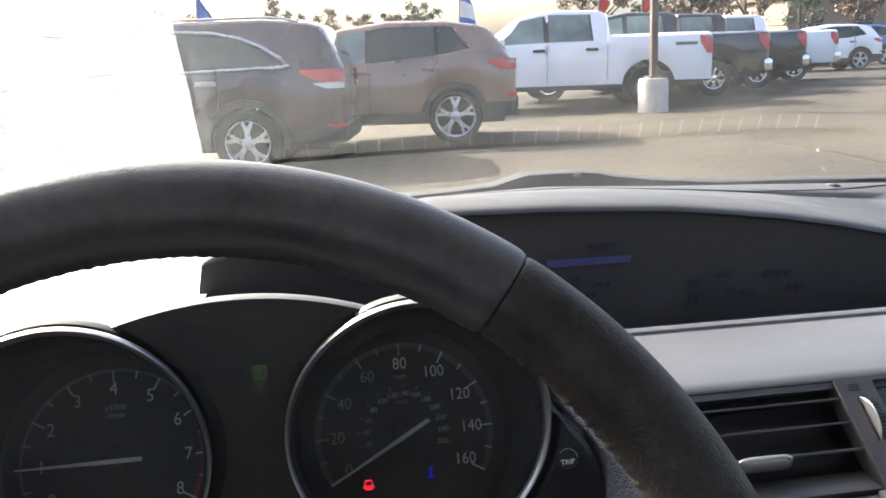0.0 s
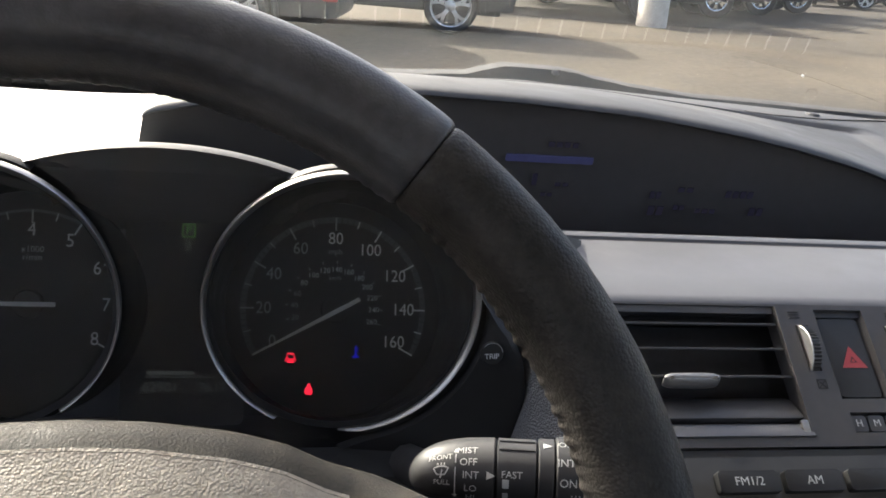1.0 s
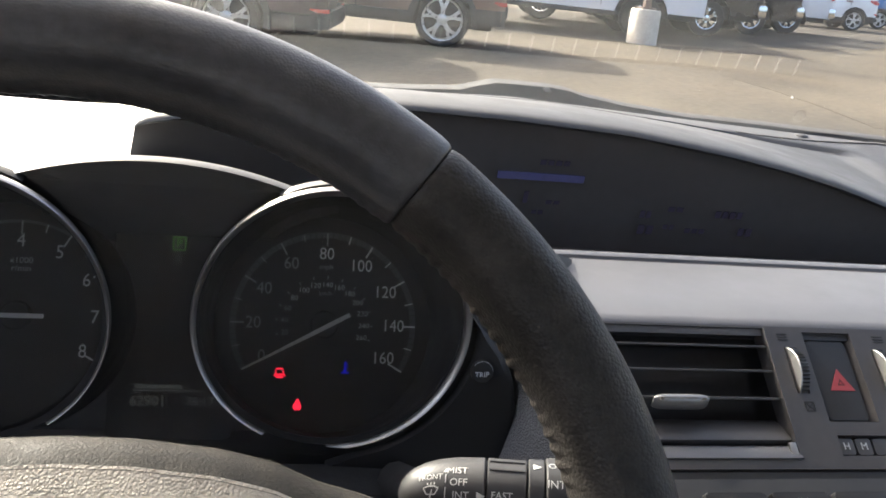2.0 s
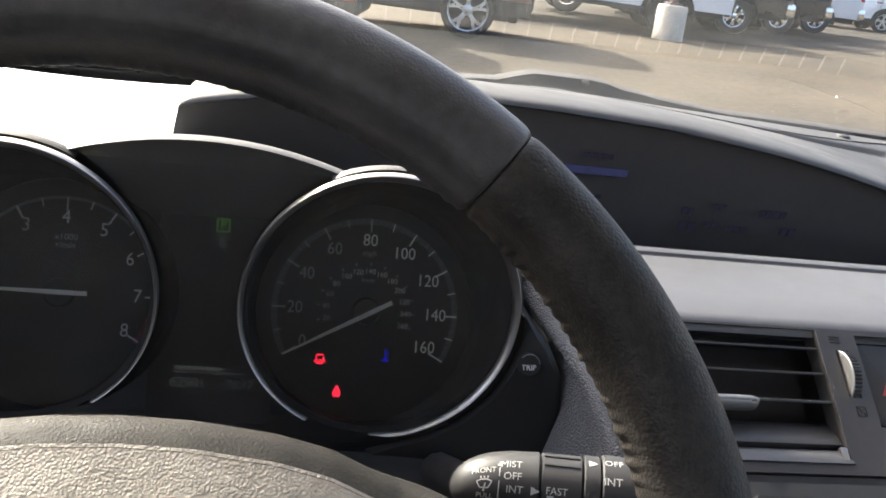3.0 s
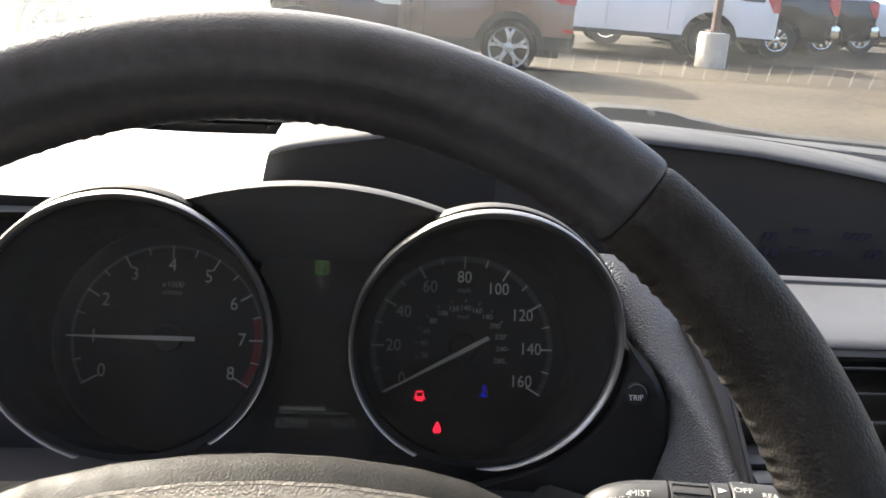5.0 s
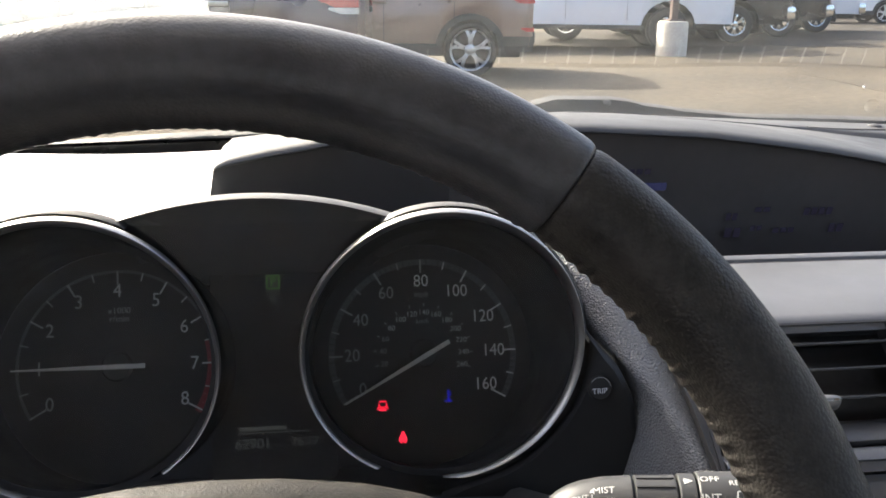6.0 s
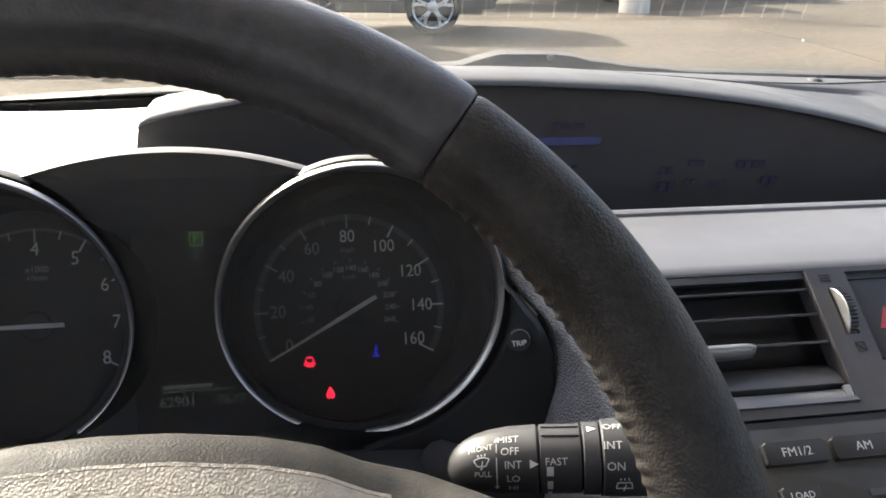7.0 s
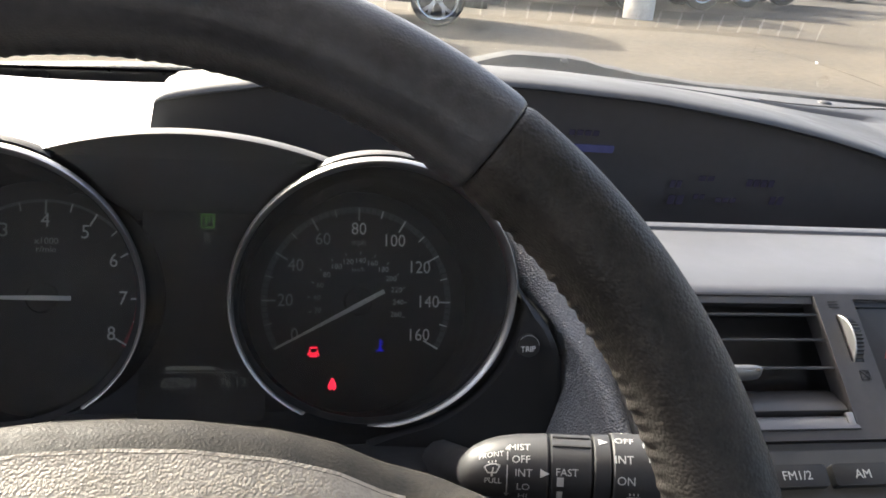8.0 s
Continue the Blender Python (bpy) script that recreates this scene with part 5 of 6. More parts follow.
CLAD = shade("grey_black_cladding", (0.022, 0.022, 0.023), 0.7, vary=0.15, scale=10)
BARK = shade("grey_brown_bark", (0.10, 0.075, 0.05), 0.9, vary=0.3, scale=6, bump=0.4, bump_scale=40)
LEAF = shade("dusty_green_leaves", (0.06, 0.08, 0.035), 0.7, vary=0.35, scale=0.8)
LEAF_BROWN = shade("brown_leaves", (0.14, 0.085, 0.045), 0.7, vary=0.3, scale=0.8)
PLASTER = shade("beige_plaster", (0.26, 0.20, 0.15), 0.9, vary=0.1, scale=0.6)
FENCE_M = shade("grey_steel", (0.22, 0.22, 0.22), 0.5, metal=0.6, vary=0.1)
FLAG_BLUE = shade("blue_flag_cloth", (0.03, 0.13, 0.50), 0.8, vary=0.1, scale=4)
FLAG_WHITE = shade("white_flag_cloth", (0.75, 0.75, 0.75), 0.8, vary=0.05, scale=4)
FLAG_RED = shade("red_flag_cloth", (0.50, 0.04, 0.04), 0.8, vary=0.1, scale=4)
MAROON = shade("maroon_car_paint", (0.034, 0.009, 0.025), 0.28, metal=0.2, coat=0.9, vary=0.03, scale=0.7)
BRONZE = shade("bronze_car_paint", (0.24, 0.145, 0.112), 0.3, metal=0.45, coat=0.9, vary=0.03, scale=0.7)
WHITE = shade("white_car_paint", (0.82, 0.83, 0.86), 0.3, coat=0.8, vary=0.03, scale=2)
BLACK_PAINT = shade("black_car_paint", (0.014, 0.015, 0.018), 0.25, coat=0.9, vary=0.03, scale=0.7)
BLUE_PAINT = shade("blue_car_paint", (0.04, 0.16, 0.42), 0.28, coat=0.9, vary=0.03, scale=0.7)
GREY_PAINT = shade("grey_car_paint", (0.16, 0.17, 0.18), 0.28, metal=0.4, coat=0.9, vary=0.03, scale=0.7)


def ground_z(x, y):
    return 0.014 * x + 0.0045 * y - 0.03 * max(0.0, min(10.0, 2.0 - x))


def ground():
    xs = [-600, -200, -80, -30, -12, -8, -5, -2, 0, 2, 5, 9, 14, 20, 40, 90, 250, 600]
    ys = [-60, -20, -6, 0, 4, 7, 10, 14, 18, 24, 34, 60, 140, 400, 900]
    rings = []
    for x in xs:
        rings.append([Vector((x, y, ground_z(max(-60, min(60, x)), max(-60, min(80, y))))) for y in ys])
    solo("ground", loft(rings, closed=False), ASPHALT, "sunlit tan worn asphalt of a car lot", "ground", kind="structure")


ground()


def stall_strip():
    """A darker ground strip that paints the shade along the row of trucks."""
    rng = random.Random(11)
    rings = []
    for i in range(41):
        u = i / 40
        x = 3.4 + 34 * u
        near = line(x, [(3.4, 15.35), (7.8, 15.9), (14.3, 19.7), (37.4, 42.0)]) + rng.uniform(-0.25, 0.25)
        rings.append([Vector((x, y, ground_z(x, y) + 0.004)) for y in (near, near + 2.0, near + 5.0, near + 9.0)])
    solo("truck_shade_ground", loft(rings, closed=False), SHADE_ASPHALT, "asphalt strip painted darker for the shade of the parked trucks", "ground", kind="structure")


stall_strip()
MESHES = {}


def shared(key, build, mat, sharp=35.0):
    if key not in MESHES:
        MESHES[key] = finish(key, build(), mat, sharp)
    return MESHES[key]


def hang(name, me, parent, m, label=""):
    ob = new(name, me)
    ob.parent = parent
    ob.matrix_basis = m
    return tagged(ob, label)


def wheel_at(v, x, y, r, rim, spokes, side, chrome):
    m = pose(x, y, r, 90, 0, 0) if side < 0 else pose(x, y, r, -90, 0, 0)
    w = 0.115
    key = "%.2f_%.2f_%d" % (r, rim, spokes)
    tyre = hang("wheel", shared("tyre_" + key, lambda: lathe([(rim - 0.01, -w), (rim + 0.02, -w), (r - 0.03, -w), (r, -w * 0.7), (r, w * 0.7), (r - 0.03, w), (rim + 0.012, w), (rim, w - 0.02), (rim - 0.012, w - 0.09)], 40, False), TYRE), v, m, "black tyre on an alloy wheel")

    def alloy():
        bm = lathe([(rim, w - 0.018), (rim - 0.004, w - 0.008), (rim - 0.018, w - 0.012), (rim - 0.022, w - 0.06), (rim - 0.03, w - 0.13)], 40, False)
        for i in range(spokes):
            a = 2 * math.pi * i / spokes + math.pi / 2
            # each spoke forks towards the rim
            e, half = rim - 0.012, 0.30 * rim
            spoke = [(0.03, -0.030), (0.5 * rim, -0.026), (e, -half), (e, -0.45 * half), (0.66 * rim, 0.0), (e, 0.45 * half), (e, half), (0.5 * rim, 0.026), (0.03, 0.030)]
            plate(spoke, 0.03, Matrix.Rotation(a, 4, "Z") @ Matrix.Translation((0, 0, w - 0.05)), bm, 0.004)
        lathe([(0.075, w - 0.06), (0.07, w - 0.02), (0.03, w - 0.012), (0.001, w - 0.012)], 20, False, bm)
        return bm

    hang("rim", shared(("chrome_" if chrome else "alloy_") + key, alloy, CHROME if chrome else ALLOY), tyre, Matrix.Identity(4), "bright spoked rim")
    hang("brake", shared("brake_" + key, lambda: lathe([(rim - 0.03, -w + 0.05), (rim - 0.03, w - 0.09), (0.02, w - 0.085)], 24, True), TYRE), tyre, Matrix.Identity(4))


def vehicle(name, label, category, at, paint, s, group="", turn=-10.0):
    """s: the sizes. x runs towards the tail from the rear axle, y away from the nearer flank."""
    v = thing(name, label, category, pose(at[0], at[1], ground_z(*at), 0, 0, turn) @ Matrix.Translation((0, s["w"], 0)), group=group)
    w, wb = s["w"], s["wb"]
    x0, x1 = -wb - s["fo"], s["ro"]
    arch = s["arch"]

    def bottom(x):
        z = s["sill"] + (0.07 if x > 0.5 else 0.0) + (0.05 if x < -wb - 0.45 else 0)
        for c in (0.0, -wb):
            d = abs(x - c)
            if d < arch:
                z = max(z, s["r"] + math.sqrt(arch * arch - d * d))
        return z

    def section(x):
        e = min(1.0, (x - x0) / 0.35, (x1 - x) / 0.22)
        e = max(0.0, e)
        hw = w * (0.84 + 0.16 * math.sqrt(max(0, e * (2 - e))))
        belt, roof, rw = line(x, s["belt"]), line(x, s["roof"]), line(x, s["rw"])
        b = min(bottom(x), belt - 0.05)
        return [(-hw * 0.965, b), (-hw * 0.995, b + (belt - b) * 0.25), (-hw, b + (belt - b) * 0.55), (-hw * 0.985, belt - 0.05), (-hw * 0.955, belt), (-rw * hw / w, roof - 0.055), (-rw * 0.93 * hw / w, roof - 0.015), (-rw * 0.6 * hw / w, roof), (0.0, roof + 0.012)]

    stations = sorted({x0, x1, *np.linspace(x0, x1, 44), *(c + arch * math.cos(a) for c in (0.0, -wb) for a in np.linspace(0, math.pi, 15)), *(p[0] for p in s["roof"])})
    rings = []
    for x in stations:
        half = section(min(max(x, x0), x1))
        rings.append([Vector((x, y, z)) for y, z in half] + [Vector((x, -y, z)) for y, z in half[-2::-1]])
    part("body", loft(rings, closed=False), paint, v, "painted body", sharp=40)
    if s.get("rear_glass"):
        xa, xb = s["rear_glass"]
        rings = []
        for x in np.linspace(xa, xb, 5):
            half = [(q[0], q[1]) for q in section(x)[5:]]
            rings.append([Vector((x + 0.010, y * 0.97, z + 0.008)) for y, z in half] + [Vector((x + 0.010, -y * 0.97, z + 0.008)) for y, z in half[-2::-1]])
        part("rear_window", loft(rings, closed=False), DARK_GLASS, v, "sloping rear window glass", sharp=60)
    part("underbody", box((x0 + x1) / 2, 0, s["sill"] + 0.10, x1 - x0 - 0.3, 2 * w - 0.42, 0.28, 0.03), CLAD, v)
    for x, cap in ((x0, "front_end"), (x1, "rear_end")):
        half = section(x)
        bm = bmesh.new()
        pts = [(y, z) for y, z in half] + [(-y, z) for y, z in half[-2::-1]]
        bm.faces.new([bm.verts.new((x, y, z)) for y, z in pts])
        part(cap, bm, paint, v)

    for side in (-1, 1):
        for xa, xb, xc, xd, mat in s.get("frames", []) + s["panes"]:
            # lower front, lower rear, upper rear, upper front
            lift = 0.004 if mat is CLAD else 0.008
            rings = []
            for k in np.linspace(0, 1, 5):
                row = []
                for f in (0.06, 0.35, 0.65, 0.93):
                    g = (f - 0.06) / 0.87
                    x = (xa + (xd - xa) * g) * (1 - k) + (xb + (xc - xb) * g) * k
                    sec = section(x)
                    (ya, za), (yb, zb) = sec[4], sec[5]
                    y, z = ya + (yb - ya) * f - lift, za + (zb - za) * f
                    row.append(Vector((x, y if side < 0 else -y, z)))
                rings.append(row)
            part("window_frame" if mat is CLAD else "window", loft(rings, closed=False), mat, v, "black window surround" if mat is CLAD else "side window glass")
        yh = -w * 1.0 if side < 0 else w * 1.0
        for xh, zh in s["handles"]:
            part("door_handle", box(xh, yh * 1.004, zh, 0.24, 0.035, 0.055, 0.014), s["handle_mat"], v, "door handle")
        for xg in s["gaps"]:
            part("door_gap", box(xg, yh * 0.993, (s["sill"] + line(xg, s["belt"])) / 2 + 0.06, 0.007, 0.03, line(xg, s["belt"]) - s["sill"] - 0.12), s.get("gap_mat", CLAD), v, "thin door gap")
        if s.get("board"):
            part("running_board", box(-wb / 2, yh * 0.96, s["sill"] - 0.02, wb - 2 * arch + 0.1, 0.10, 0.09, 0.02), CLAD, v, "black running board")
        if s.get("skirt"):
            rings = []
            for x in np.linspace(arch - 0.02, x1, 8):
                sec = section(x)
                b = sec[0][1]
                rings.append([Vector((x, -side * (line(z, sorted((q[1], q[0]) for q in sec[:6])) - 0.010), z)) for z in np.linspace(b - 0.03, max(s["skirt"], b - 0.02), 4)])
            last = rings[-1]
            for dx, q in ((0.012, 0.985), (0.014, 0.9), (0.014, 0.05)):
                rings.append([Vector((x1 + dx, p.y * q, p.z)) for p in last])
            part("rear_cladding", loft(rings, closed=False), CLAD, v, "dark lower bumper cladding")
        if s["clad"]:
            part("sill_cladding", box(-wb / 2, yh * 0.985, s["sill"] + 0.06, wb - 2 * arch - 0.02, 0.05, 0.14, 0.015), CLAD, v, "black sill cladding")
        for c in (0.0, -wb):
            if s["clad"]:
                bm = loft([[Vector((c + rr * math.cos(a), yh * q, s["r"] + rr * math.sin(a))) for rr, q in ((arch - 0.02, 0.94), (arch - 0.02, 1.005), (arch + 0.055, 1.007), (arch + 0.06, 0.98))] for a in np.linspace(-0.15, math.pi + 0.15, 24)], True, True)
                part("arch_cladding", bm, CLAD, v, "black wheel arch cladding")
            bm = loft([[Vector((c + (arch + 0.01) * math.cos(a), yy, s["r"] + (arch + 0.01) * math.sin(a))) for yy in (yh * 0.97, yh * 0.05)] for a in np.linspace(-0.2, math.pi + 0.2, 20)], closed=False)
            part("arch_liner", bm, CLAD, v)
            wheel_at(v, c, yh * 0.88, s["r"], s["rim"], s["spokes"], side, s["chrome"])
        # lamps that follow the body's rear corner
        for (xa, xb, za, zb), mat in s["lamps"]:
            rings = []
            for x in np.linspace(xa, x1, 9):
                sec = section(x)
                k = (x - xa) / (x1 - xa)
                lo, hi = zb - (zb - za) * min(1.0, 0.35 + 1.3 * k), zb
                row = []
                for z in np.linspace(lo, hi, 5):
                    y = line(z, sorted((q[1], q[0]) for q in sec[:6])) - 0.012
                    row.append(Vector((x, -side * y, z)))
                rings.append(row)
            last = rings[-1]
            for dx, q in ((0.014, 0.985), (0.016, 0.93), (0.016, 0.80)):
                rings.append([Vector((x1 + dx, p.y * q, p.z)) for p in last])
            part("tail_lamp", loft(rings, closed=False), mat, v, "red tail lamp" if mat is TAIL else "pale lamp lens")
        part("mirror", box(s["mirror"][0], yh * 1.10, s["mirror"][1], 0.12, 0.2, 0.15, 0.04), paint, v, "door mirror")
    part("bumper", box(x1 + 0.04 - s.get("bl", 0.12) / 2, 0, s["bumper"], s.get("bl", 0.12), s.get("bw", 1.66) * w, s.get("bh", 0.20), 0.05), s["bumper_mat"], v, "rear bumper")
    if s.get("badge"):
        part("side_badge", box(0.72, -w * 1.0 - 0.003, 1.20, 0.42, 0.012, 0.06, 0.003), GREY_PAINT, v, "plain grey side lettering bar")
    if s.get("rails"):
        for side in (-1, 1):
            xa, xb = s["rails"]
            pts = [(x, side * line(x, s["rw"]) * 0.9, line(x, s["roof"]) + (0.012 if xa < x < xb else -0.01)) for x in np.linspace(xa, xb, 12)]
            part("roof_rail", tube(pts, 0.014), SATIN, v, "satin roof rail")
    if s.get("trim"):
        for side in (-1, 1):
            pts = []
            for x, f in s["trim"]:
                sec = section(x)
                (ya, za), (yb, zb) = sec[4], sec[5]
                y, z = ya + (yb - ya) * f - 0.010, za + (zb - za) * f
                pts.append((x, y if side < 0 else -y, z))
            part("window_trim", tube(pts, 0.022, 6), ALLOY, v, "bright window trim")
    return v


LARGE_SUV = dict(skirt=0.50, rear_glass=(0.82, 1.0), w=0.945, wb=2.78, fo=0.90, ro=1.08, arch=0.43, r=0.37, sill=0.30, rim=0.26, spokes=5, chrome=False, clad=True, bumper=0.45, bumper_mat=CLAD, mirror=(-2.15, 1.14), handle_mat=SATIN,
                 belt=[(-3.7, 0.84), (-3.4, 0.96), (-2.4, 1.10), (-1.0, 1.17), (0.4, 1.19), (1.08, 1.17)],
                 roof=[(-3.7, 0.88), (-3.4, 1.02), (-2.45, 1.15), (-1.65, 1.66), (-1.0, 1.73), (0.2, 1.735), (0.70, 1.69), (0.84, 1.64), (0.97, 1.40), (1.08, 1.20)],
                 rw=[(-3.7, 0.85), (-2.45, 0.85), (-1.65, 0.72), (0.75, 0.70), (1.08, 0.80)],
                 panes=[(-2.05, -1.22, -1.22, -1.65, DARK_GLASS), (-1.14, -0.30, -0.36, -1.14, DARK_GLASS), (-0.24, 0.40, -0.22, -0.30, DARK_GLASS)],
                 handles=[(-1.35, 1.02), (-0.42, 1.04)], gaps=[-2.15, -1.18, -0.30],
                 lamps=[((0.62, 1.03, 1.02, 1.16), TAIL), ((0.78, 1.06, 0.95, 1.015), CLEAR), ((0.9, 1.05, 0.52, 0.56), TAIL)], rails=(-1.5, 0.6), trim=[(-2.2, -0.02), (-1.0, -0.02), (0.36, 0.0), (0.50, 0.05), (0.40, 0.22), (0.20, 0.48), (-0.05, 0.68), (-0.35, 0.82), (-1.0, 0.90), (-1.7, 0.90)])
SMALL_SUV = dict(skirt=0.54, frames=[(-1.99, 0.22, -0.02, -1.56, CLAD)], rear_glass=(0.48, 0.68), w=0.925, wb=2.67, fo=0.90, ro=0.82, arch=0.405, r=0.36, sill=0.30, rim=0.275, spokes=5, chrome=False, clad=True, bumper=0.52, bumper_mat=CLAD, mirror=(-2.0, 1.06), handle_mat=BRONZE,
                 belt=[(-3.6, 0.78), (-3.3, 0.90), (-2.3, 1.00), (-1.0, 1.07), (-0.2, 1.15), (0.15, 1.22), (0.45, 1.22), (0.82, 1.08)],
                 roof=[(-3.6, 0.82), (-3.3, 0.96), (-2.35, 1.08), (-1.55, 1.56), (-0.9, 1.645), (-0.1, 1.63), (0.30, 1.57), (0.46, 1.52), (0.66, 1.28), (0.77, 1.15), (0.82, 1.10)],
                 rw=[(-3.6, 0.82), (-2.35, 0.82), (-1.55, 0.68), (0.45, 0.62), (0.82, 0.78)],
                 panes=[(-1.95, -1.18, -1.18, -1.52, PALE_GLASS), (-1.10, -0.24, -0.25, -1.10, DARK_GLASS), (-0.18, 0.16, -0.02, -0.19, DARK_GLASS)],
                 handles=[(-1.22, 0.96), (-0.30, 1.00)], gaps=[-2.05, -1.14, -0.22],
                 lamps=[((0.44, 0.80, 0.96, 1.10), TAIL), ((0.66, 0.80, 0.60, 0.65), TAIL)], rails=None, trim=None)
PICKUP = dict(board=True, bh=0.27, bl=0.20, gap_mat=FENCE_M, frames=[(-3.02, -1.06, -1.10, -2.46, CLAD)], bw=2.03, w=1.0, wb=3.70, fo=0.95, ro=1.26, arch=0.52, r=0.40, sill=0.44, rim=0.24, spokes=6, chrome=True, clad=False, bumper=0.66, bumper_mat=CHROME, mirror=(-2.85, 1.32), handle_mat=CLAD,
              belt=[(-4.7, 1.05), (-4.4, 1.15), (-3.1, 1.25), (-0.75, 1.27), (-0.70, 1.36), (1.26, 1.37)],
              roof=[(-4.7, 1.10), (-4.4, 1.22), (-3.15, 1.33), (-2.45, 1.82), (-1.9, 1.92), (-0.95, 1.90), (-0.78, 1.82), (-0.74, 1.42), (1.2, 1.42), (1.26, 1.40)],
              rw=[(-4.7, 0.90), (-3.15, 0.88), (-2.45, 0.72), (-0.80, 0.72), (-0.74, 0.94), (1.26, 0.94)],
              panes=[(-2.98, -2.02, -2.02, -2.42, PALE_GLASS), (-1.92, -1.10, -1.14, -1.92, PALE_GLASS)],
              handles=[(-2.12, 1.14), (-1.10, 1.14)], gaps=[-1.97, -0.80, -3.0],
              lamps=[((0.98, 1.24, 1.00, 1.34), TAIL)], rails=None, trim=None)

vehicle("large_suv", "dark maroon parked estate car with chrome window trim", "car", (-0.45, 10.20), MAROON, LARGE_SUV)
vehicle("small_suv", "bronze-brown parked compact sport utility car", "car", (2.22, 11.85), BRONZE, SMALL_SUV)
vehicle("pickup_truck", "white parked crew-cab pickup truck", "pickup truck", (6.95, 16.75), WHITE, dict(PICKUP, badge=True, bumper_mat=CLAD, bw=1.66), "parked pickup trucks")
vehicle("pickup_truck", "black parked pickup truck with chrome wheels", "pickup truck", (9.45, 19.1), BLACK_PAINT, PICKUP, "parked pickup trucks")
vehicle("pickup_truck", "black parked pickup truck with chrome wheels", "pickup truck", (11.75, 21.4), BLACK_PAINT, PICKUP, "parked pickup trucks")
vehicle("pickup_truck", "white parked pickup truck beyond the black ones", "pickup truck", (14.1, 23.7), WHITE, PICKUP, "parked pickup trucks")
vehicle("small_suv", "white parked compact car at the row's far end", "car", (20.4, 30.0), WHITE, SMALL_SUV, "parked compact cars")
vehicle("small_suv", "blue parked compact car beyond the white one", "car", (24.6, 34.5), BLUE_PAINT, SMALL_SUV, "parked compact cars")
vehicle("small_suv", "grey parked compact car beyond the pickup trucks", "car", (29.5, 41.0), GREY_PAINT, SMALL_SUV, "parked compact cars")
vehicle("small_suv", "grey parked compact car at the edge of the lot", "car", (36.0, 46.0), GREY_PAINT, SMALL_SUV, "parked compact cars")


def lamp_post(x, y):
    t = thing("lamp_post", "brown steel lamp post on a round pale concrete footing", "lamp post", pose(x, y, ground_z(x, y)))
    part("footing", lathe([(0.27, 0), (0.265, 0.56), (0.25, 0.595), (0.05, 0.605)], 32), CONCRETE, t, "weathered concrete footing")
    part("post", box(0, 0, 3.6, 0.12, 0.12, 6.0, 0.01), POLE, t, "square brown post")
    part("base_plate", box(0, 0, 0.618, 0.26, 0.26, 0.03, 0.005), POLE, t)


lamp_post(6.50, 15.45)


def flag(x, y, z, mats, size, label):
    """A feather banner on a thin pole; mats: the colours of its cloth from the foot up."""
    t = thing("flag", label, "flag", pose(x, y, ground_z(x, y)), group="banners over the car lot")
    part("flagpole", tube([(0, 0, 0), (0, 0, z), (0.04, 0, z + size), (0.22 * size, 0, z + 1.12 * size)], [0.03, 0.03, 0.02, 0.012], 8), FENCE_M, t, "thin bowed pole")
    n = len(mats)
    for i, mat in enumerate(mats):
        rings = []
        for v in np.linspace(i / n, (i + 1) / n, 5):
            wide = size * (0.30 + 0.05 * math.sin(5 * v)) * min(1.0, 0.35 + 2.2 * (1 - v)) * min(1.0, 0.55 + 2.0 * v)
            rings.append([Vector((0.03 + wide * u, 0.07 * size * math.sin(6 * u + 4 * v), z + size * (v - 0.10 * u))) for u in np.linspace(0, 1, 6)])
        part("cloth", loft(rings, closed=False), mat, t, "waving banner cloth", sharp=80)


flag(5.95, 31.0, 1.95, (FLAG_BLUE, FLAG_WHITE, FLAG_BLUE), 1.6, "blue and white feather banner above the parked cars")
flag(-2.3, 26.0, 1.75, (FLAG_BLUE, FLAG_BLUE), 1.5, "blue feather banner above the parked cars")
flag(-1.6, 31.0, 2.0, (FLAG_RED, FLAG_WHITE), 0.8, "small red and white banner beyond the parked cars")
flag(11.6, 33.0, 2.6, (FLAG_RED, FLAG_WHITE, FLAG_RED), 1.3, "red and white feather banner above the trucks")
flag(14.5, 36.0, 2.7, (FLAG_RED, FLAG_RED), 1.3, "red feather banner above the trucks")


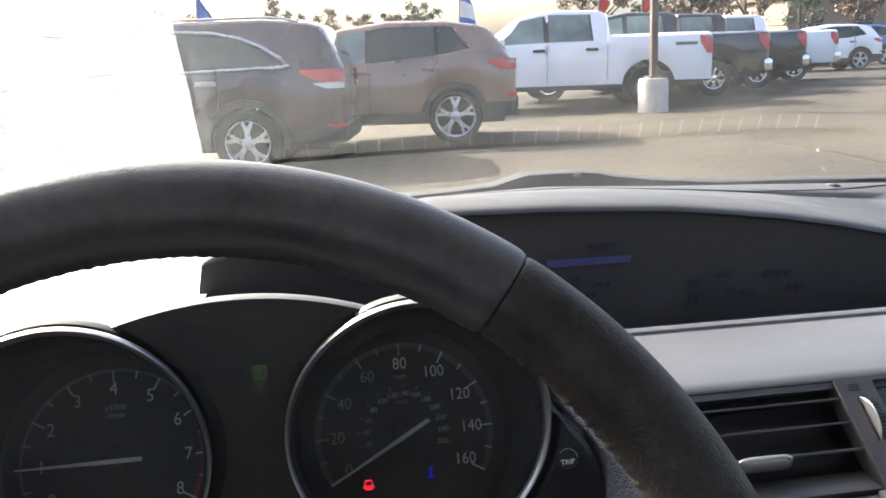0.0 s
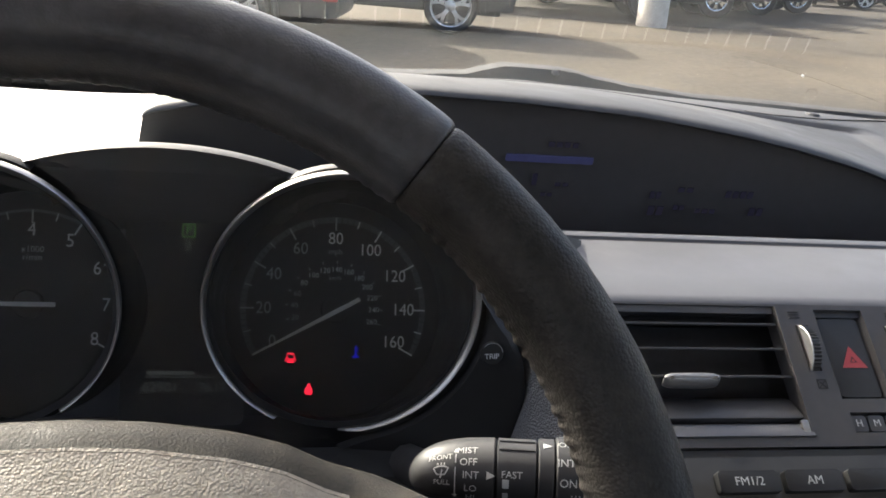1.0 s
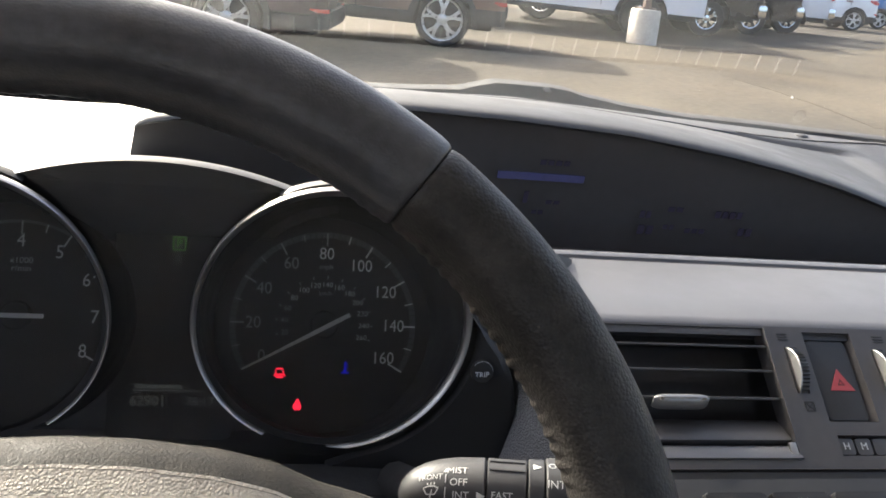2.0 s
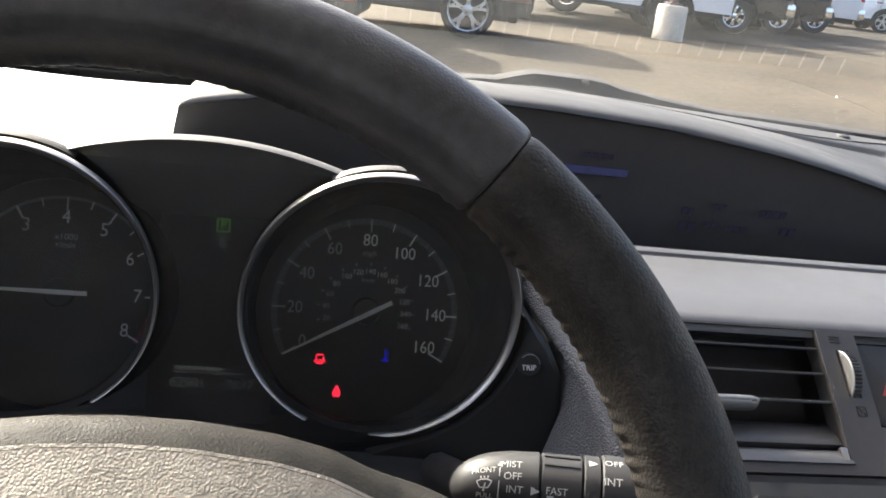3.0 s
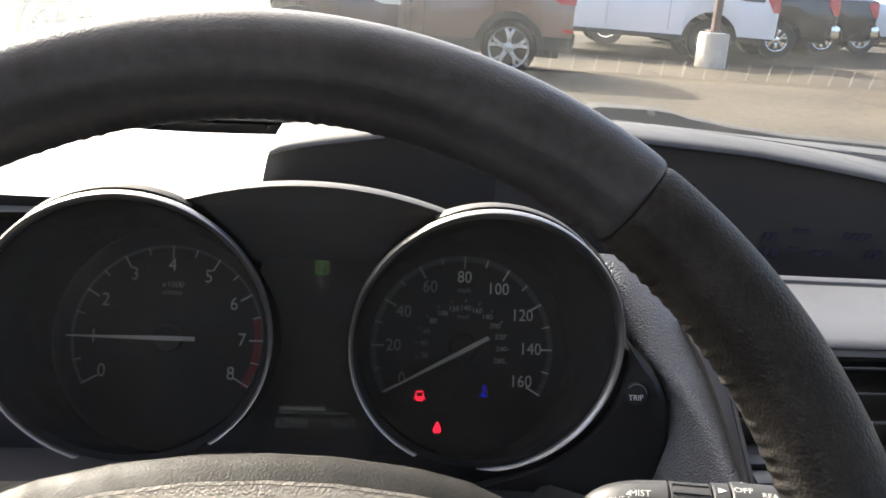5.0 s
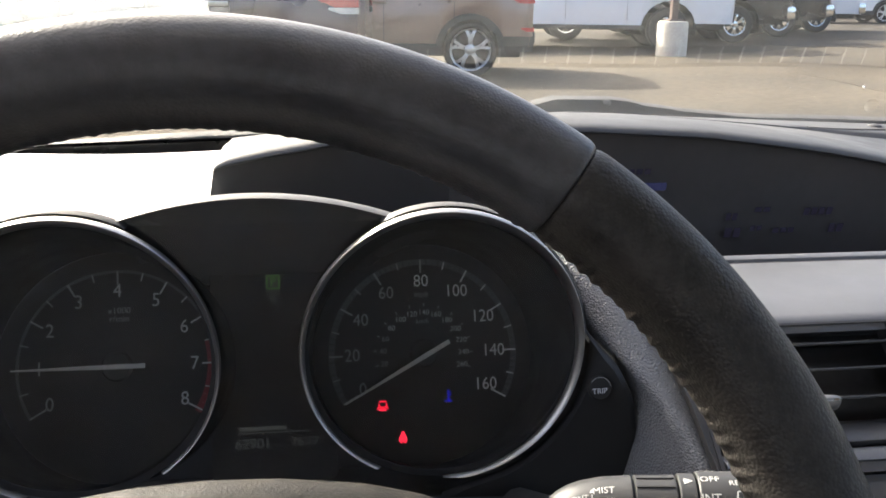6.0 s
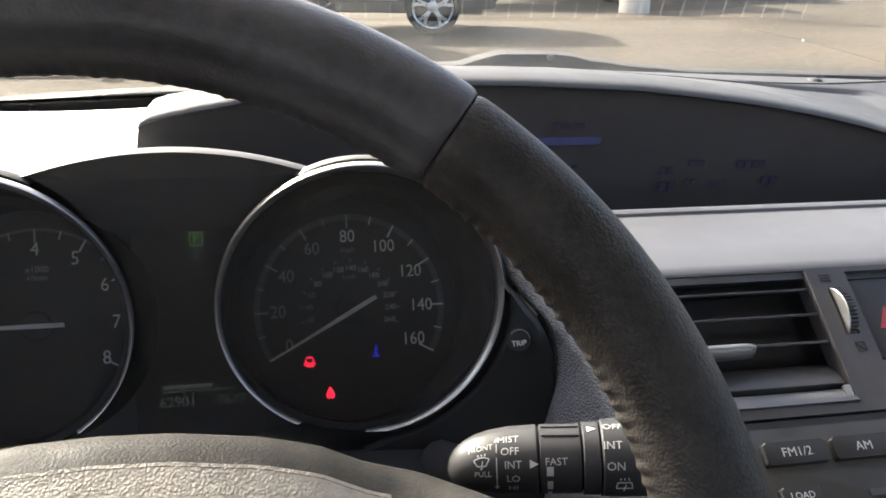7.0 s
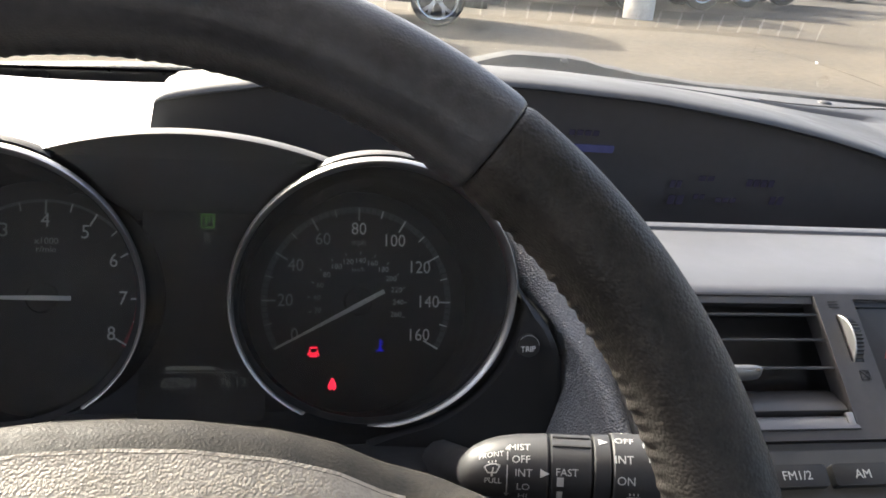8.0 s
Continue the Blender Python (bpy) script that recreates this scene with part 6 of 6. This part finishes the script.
def tree(x, y, h, mat, seed, label):
    rng = random.Random(seed)
    t = thing("tree", label, "tree", pose(x, y, ground_z(x, y) - 0.1), group="far trees")
    bm = tube([(0, 0, 0), (0.05 * h * 0.1, 0, h * 0.3), (0, 0.02, h * 0.75)], [h * 0.03, h * 0.022, h * 0.008], 8)
    for i in range(7):
        a, z = rng.uniform(0, 6.28), h * rng.uniform(0.25, 0.6)
        tube([(0, 0, z), (math.cos(a) * h * 0.14, math.sin(a) * h * 0.14, z + h * 0.12), (math.cos(a) * h * 0.24, math.sin(a) * h * 0.24, z + h * 0.22)], [h * 0.012, h * 0.008, h * 0.003], 5, bm)
    part("trunk", bm, BARK, t)
    verts, faces = [], []
    clumps = [(rng.gauss(0, 0.15) * h, rng.gauss(0, 0.15) * h, h * rng.uniform(0.35, 0.98), rng.uniform(0.05, 0.10) * h) for _ in range(26)]
    for cx, cy, cz, cr in clumps:
        for _ in range(100):
            d = Vector((rng.gauss(0, 1), rng.gauss(0, 1), rng.gauss(0, 0.8))).normalized() * cr * rng.uniform(0.3, 1.1)
            p = Vector((cx, cy, cz)) + d
            u = Vector((rng.gauss(0, 1), rng.gauss(0, 1), rng.gauss(0, 1))).normalized() * h * 0.018
            w = u.orthogonal().normalized() * h * 0.014
            k = len(verts)
            verts += [p - u, p + w, p + u, p - w]
            faces.append((k, k + 1, k + 2, k + 3))
    me = bpy.data.meshes.new("crown")
    me.from_pydata([tuple(v) for v in verts], [], faces)
    me.materials.append(mat)
    hang("crown", me, t, Matrix.Identity(4), "uneven leafy crown")


for i, (x, y, h, mat) in enumerate(((-10, 72, 6.0, LEAF_BROWN), (-6.5, 75, 5.5, LEAF_BROWN), (-0.3, 72, 6.0, LEAF_BROWN), (2.8, 72, 5.3, LEAF_BROWN), (6.0, 73, 4.8, LEAF_BROWN), (8.7, 73, 4.8, LEAF_BROWN), (10.4, 72, 5.6, LEAF), (28, 80, 9.5, LEAF_BROWN), (36, 84, 11, LEAF), (44, 86, 11.5, LEAF_BROWN), (53, 88, 10, LEAF), (62, 92, 12, LEAF_BROWN), (24, 52, 6.5, LEAF_BROWN), (29, 55, 7.5, LEAF_BROWN), (34, 57, 7.0, LEAF), (39, 58, 8.0, LEAF_BROWN), (46, 60, 7.0, LEAF))):
    tree(x, y, h, mat, 10 + i, "far tree with brown leaves" if mat is LEAF_BROWN else "far tree with dusty green leaves")


def building(x, y, sx, sy, h, label):
    t = thing("building", label, "building", pose(x, y, ground_z(x, y) - 0.2))
    part("wall", box(0, 0, h / 2, sx, sy, h, 0.05), PLASTER, t, "beige plaster wall")
    part("roof", box(0, 0, h + 0.15, sx + 0.8, sy + 0.8, 0.3, 0.05), POLE, t, "flat brown roof edge")
    n = int(sx // 4)
    for i in range(n):
        w = part("window", box(-sx / 2 + (i + 0.5) * sx / n, -sy / 2 - 0.02, h * 0.55, 1.6, 0.1, 1.4, 0.02), DARK_GLASS, t, "dark shop window")
        part("sill", box(-sx / 2 + (i + 0.5) * sx / n, -sy / 2 - 0.06, h * 0.55 - 0.75, 1.8, 0.2, 0.1, 0.02), CONCRETE, w)


building(52, 72, 26, 10, 4.4, "low beige shop building behind the car lot")
building(-24, 66, 18, 10, 4.2, "low pale building behind the car lot")


def fence():
    t = thing("fence", "grey steel mesh fence at the lot's edge", "fence")
    for i in range(16):
        x = 22 + 3.0 * i
        part("post", tube([(x, 56, ground_z(x, 56)), (x, 56, ground_z(x, 56) + 2.2)], 0.05, 6), FENCE_M, t)
    for z in (0.15, 1.1, 2.15):
        part("rail", tube([(22, 56, ground_z(22, 56) + z), (67, 56, ground_z(67, 56) + z)], 0.03, 6), FENCE_M, t)


fence()
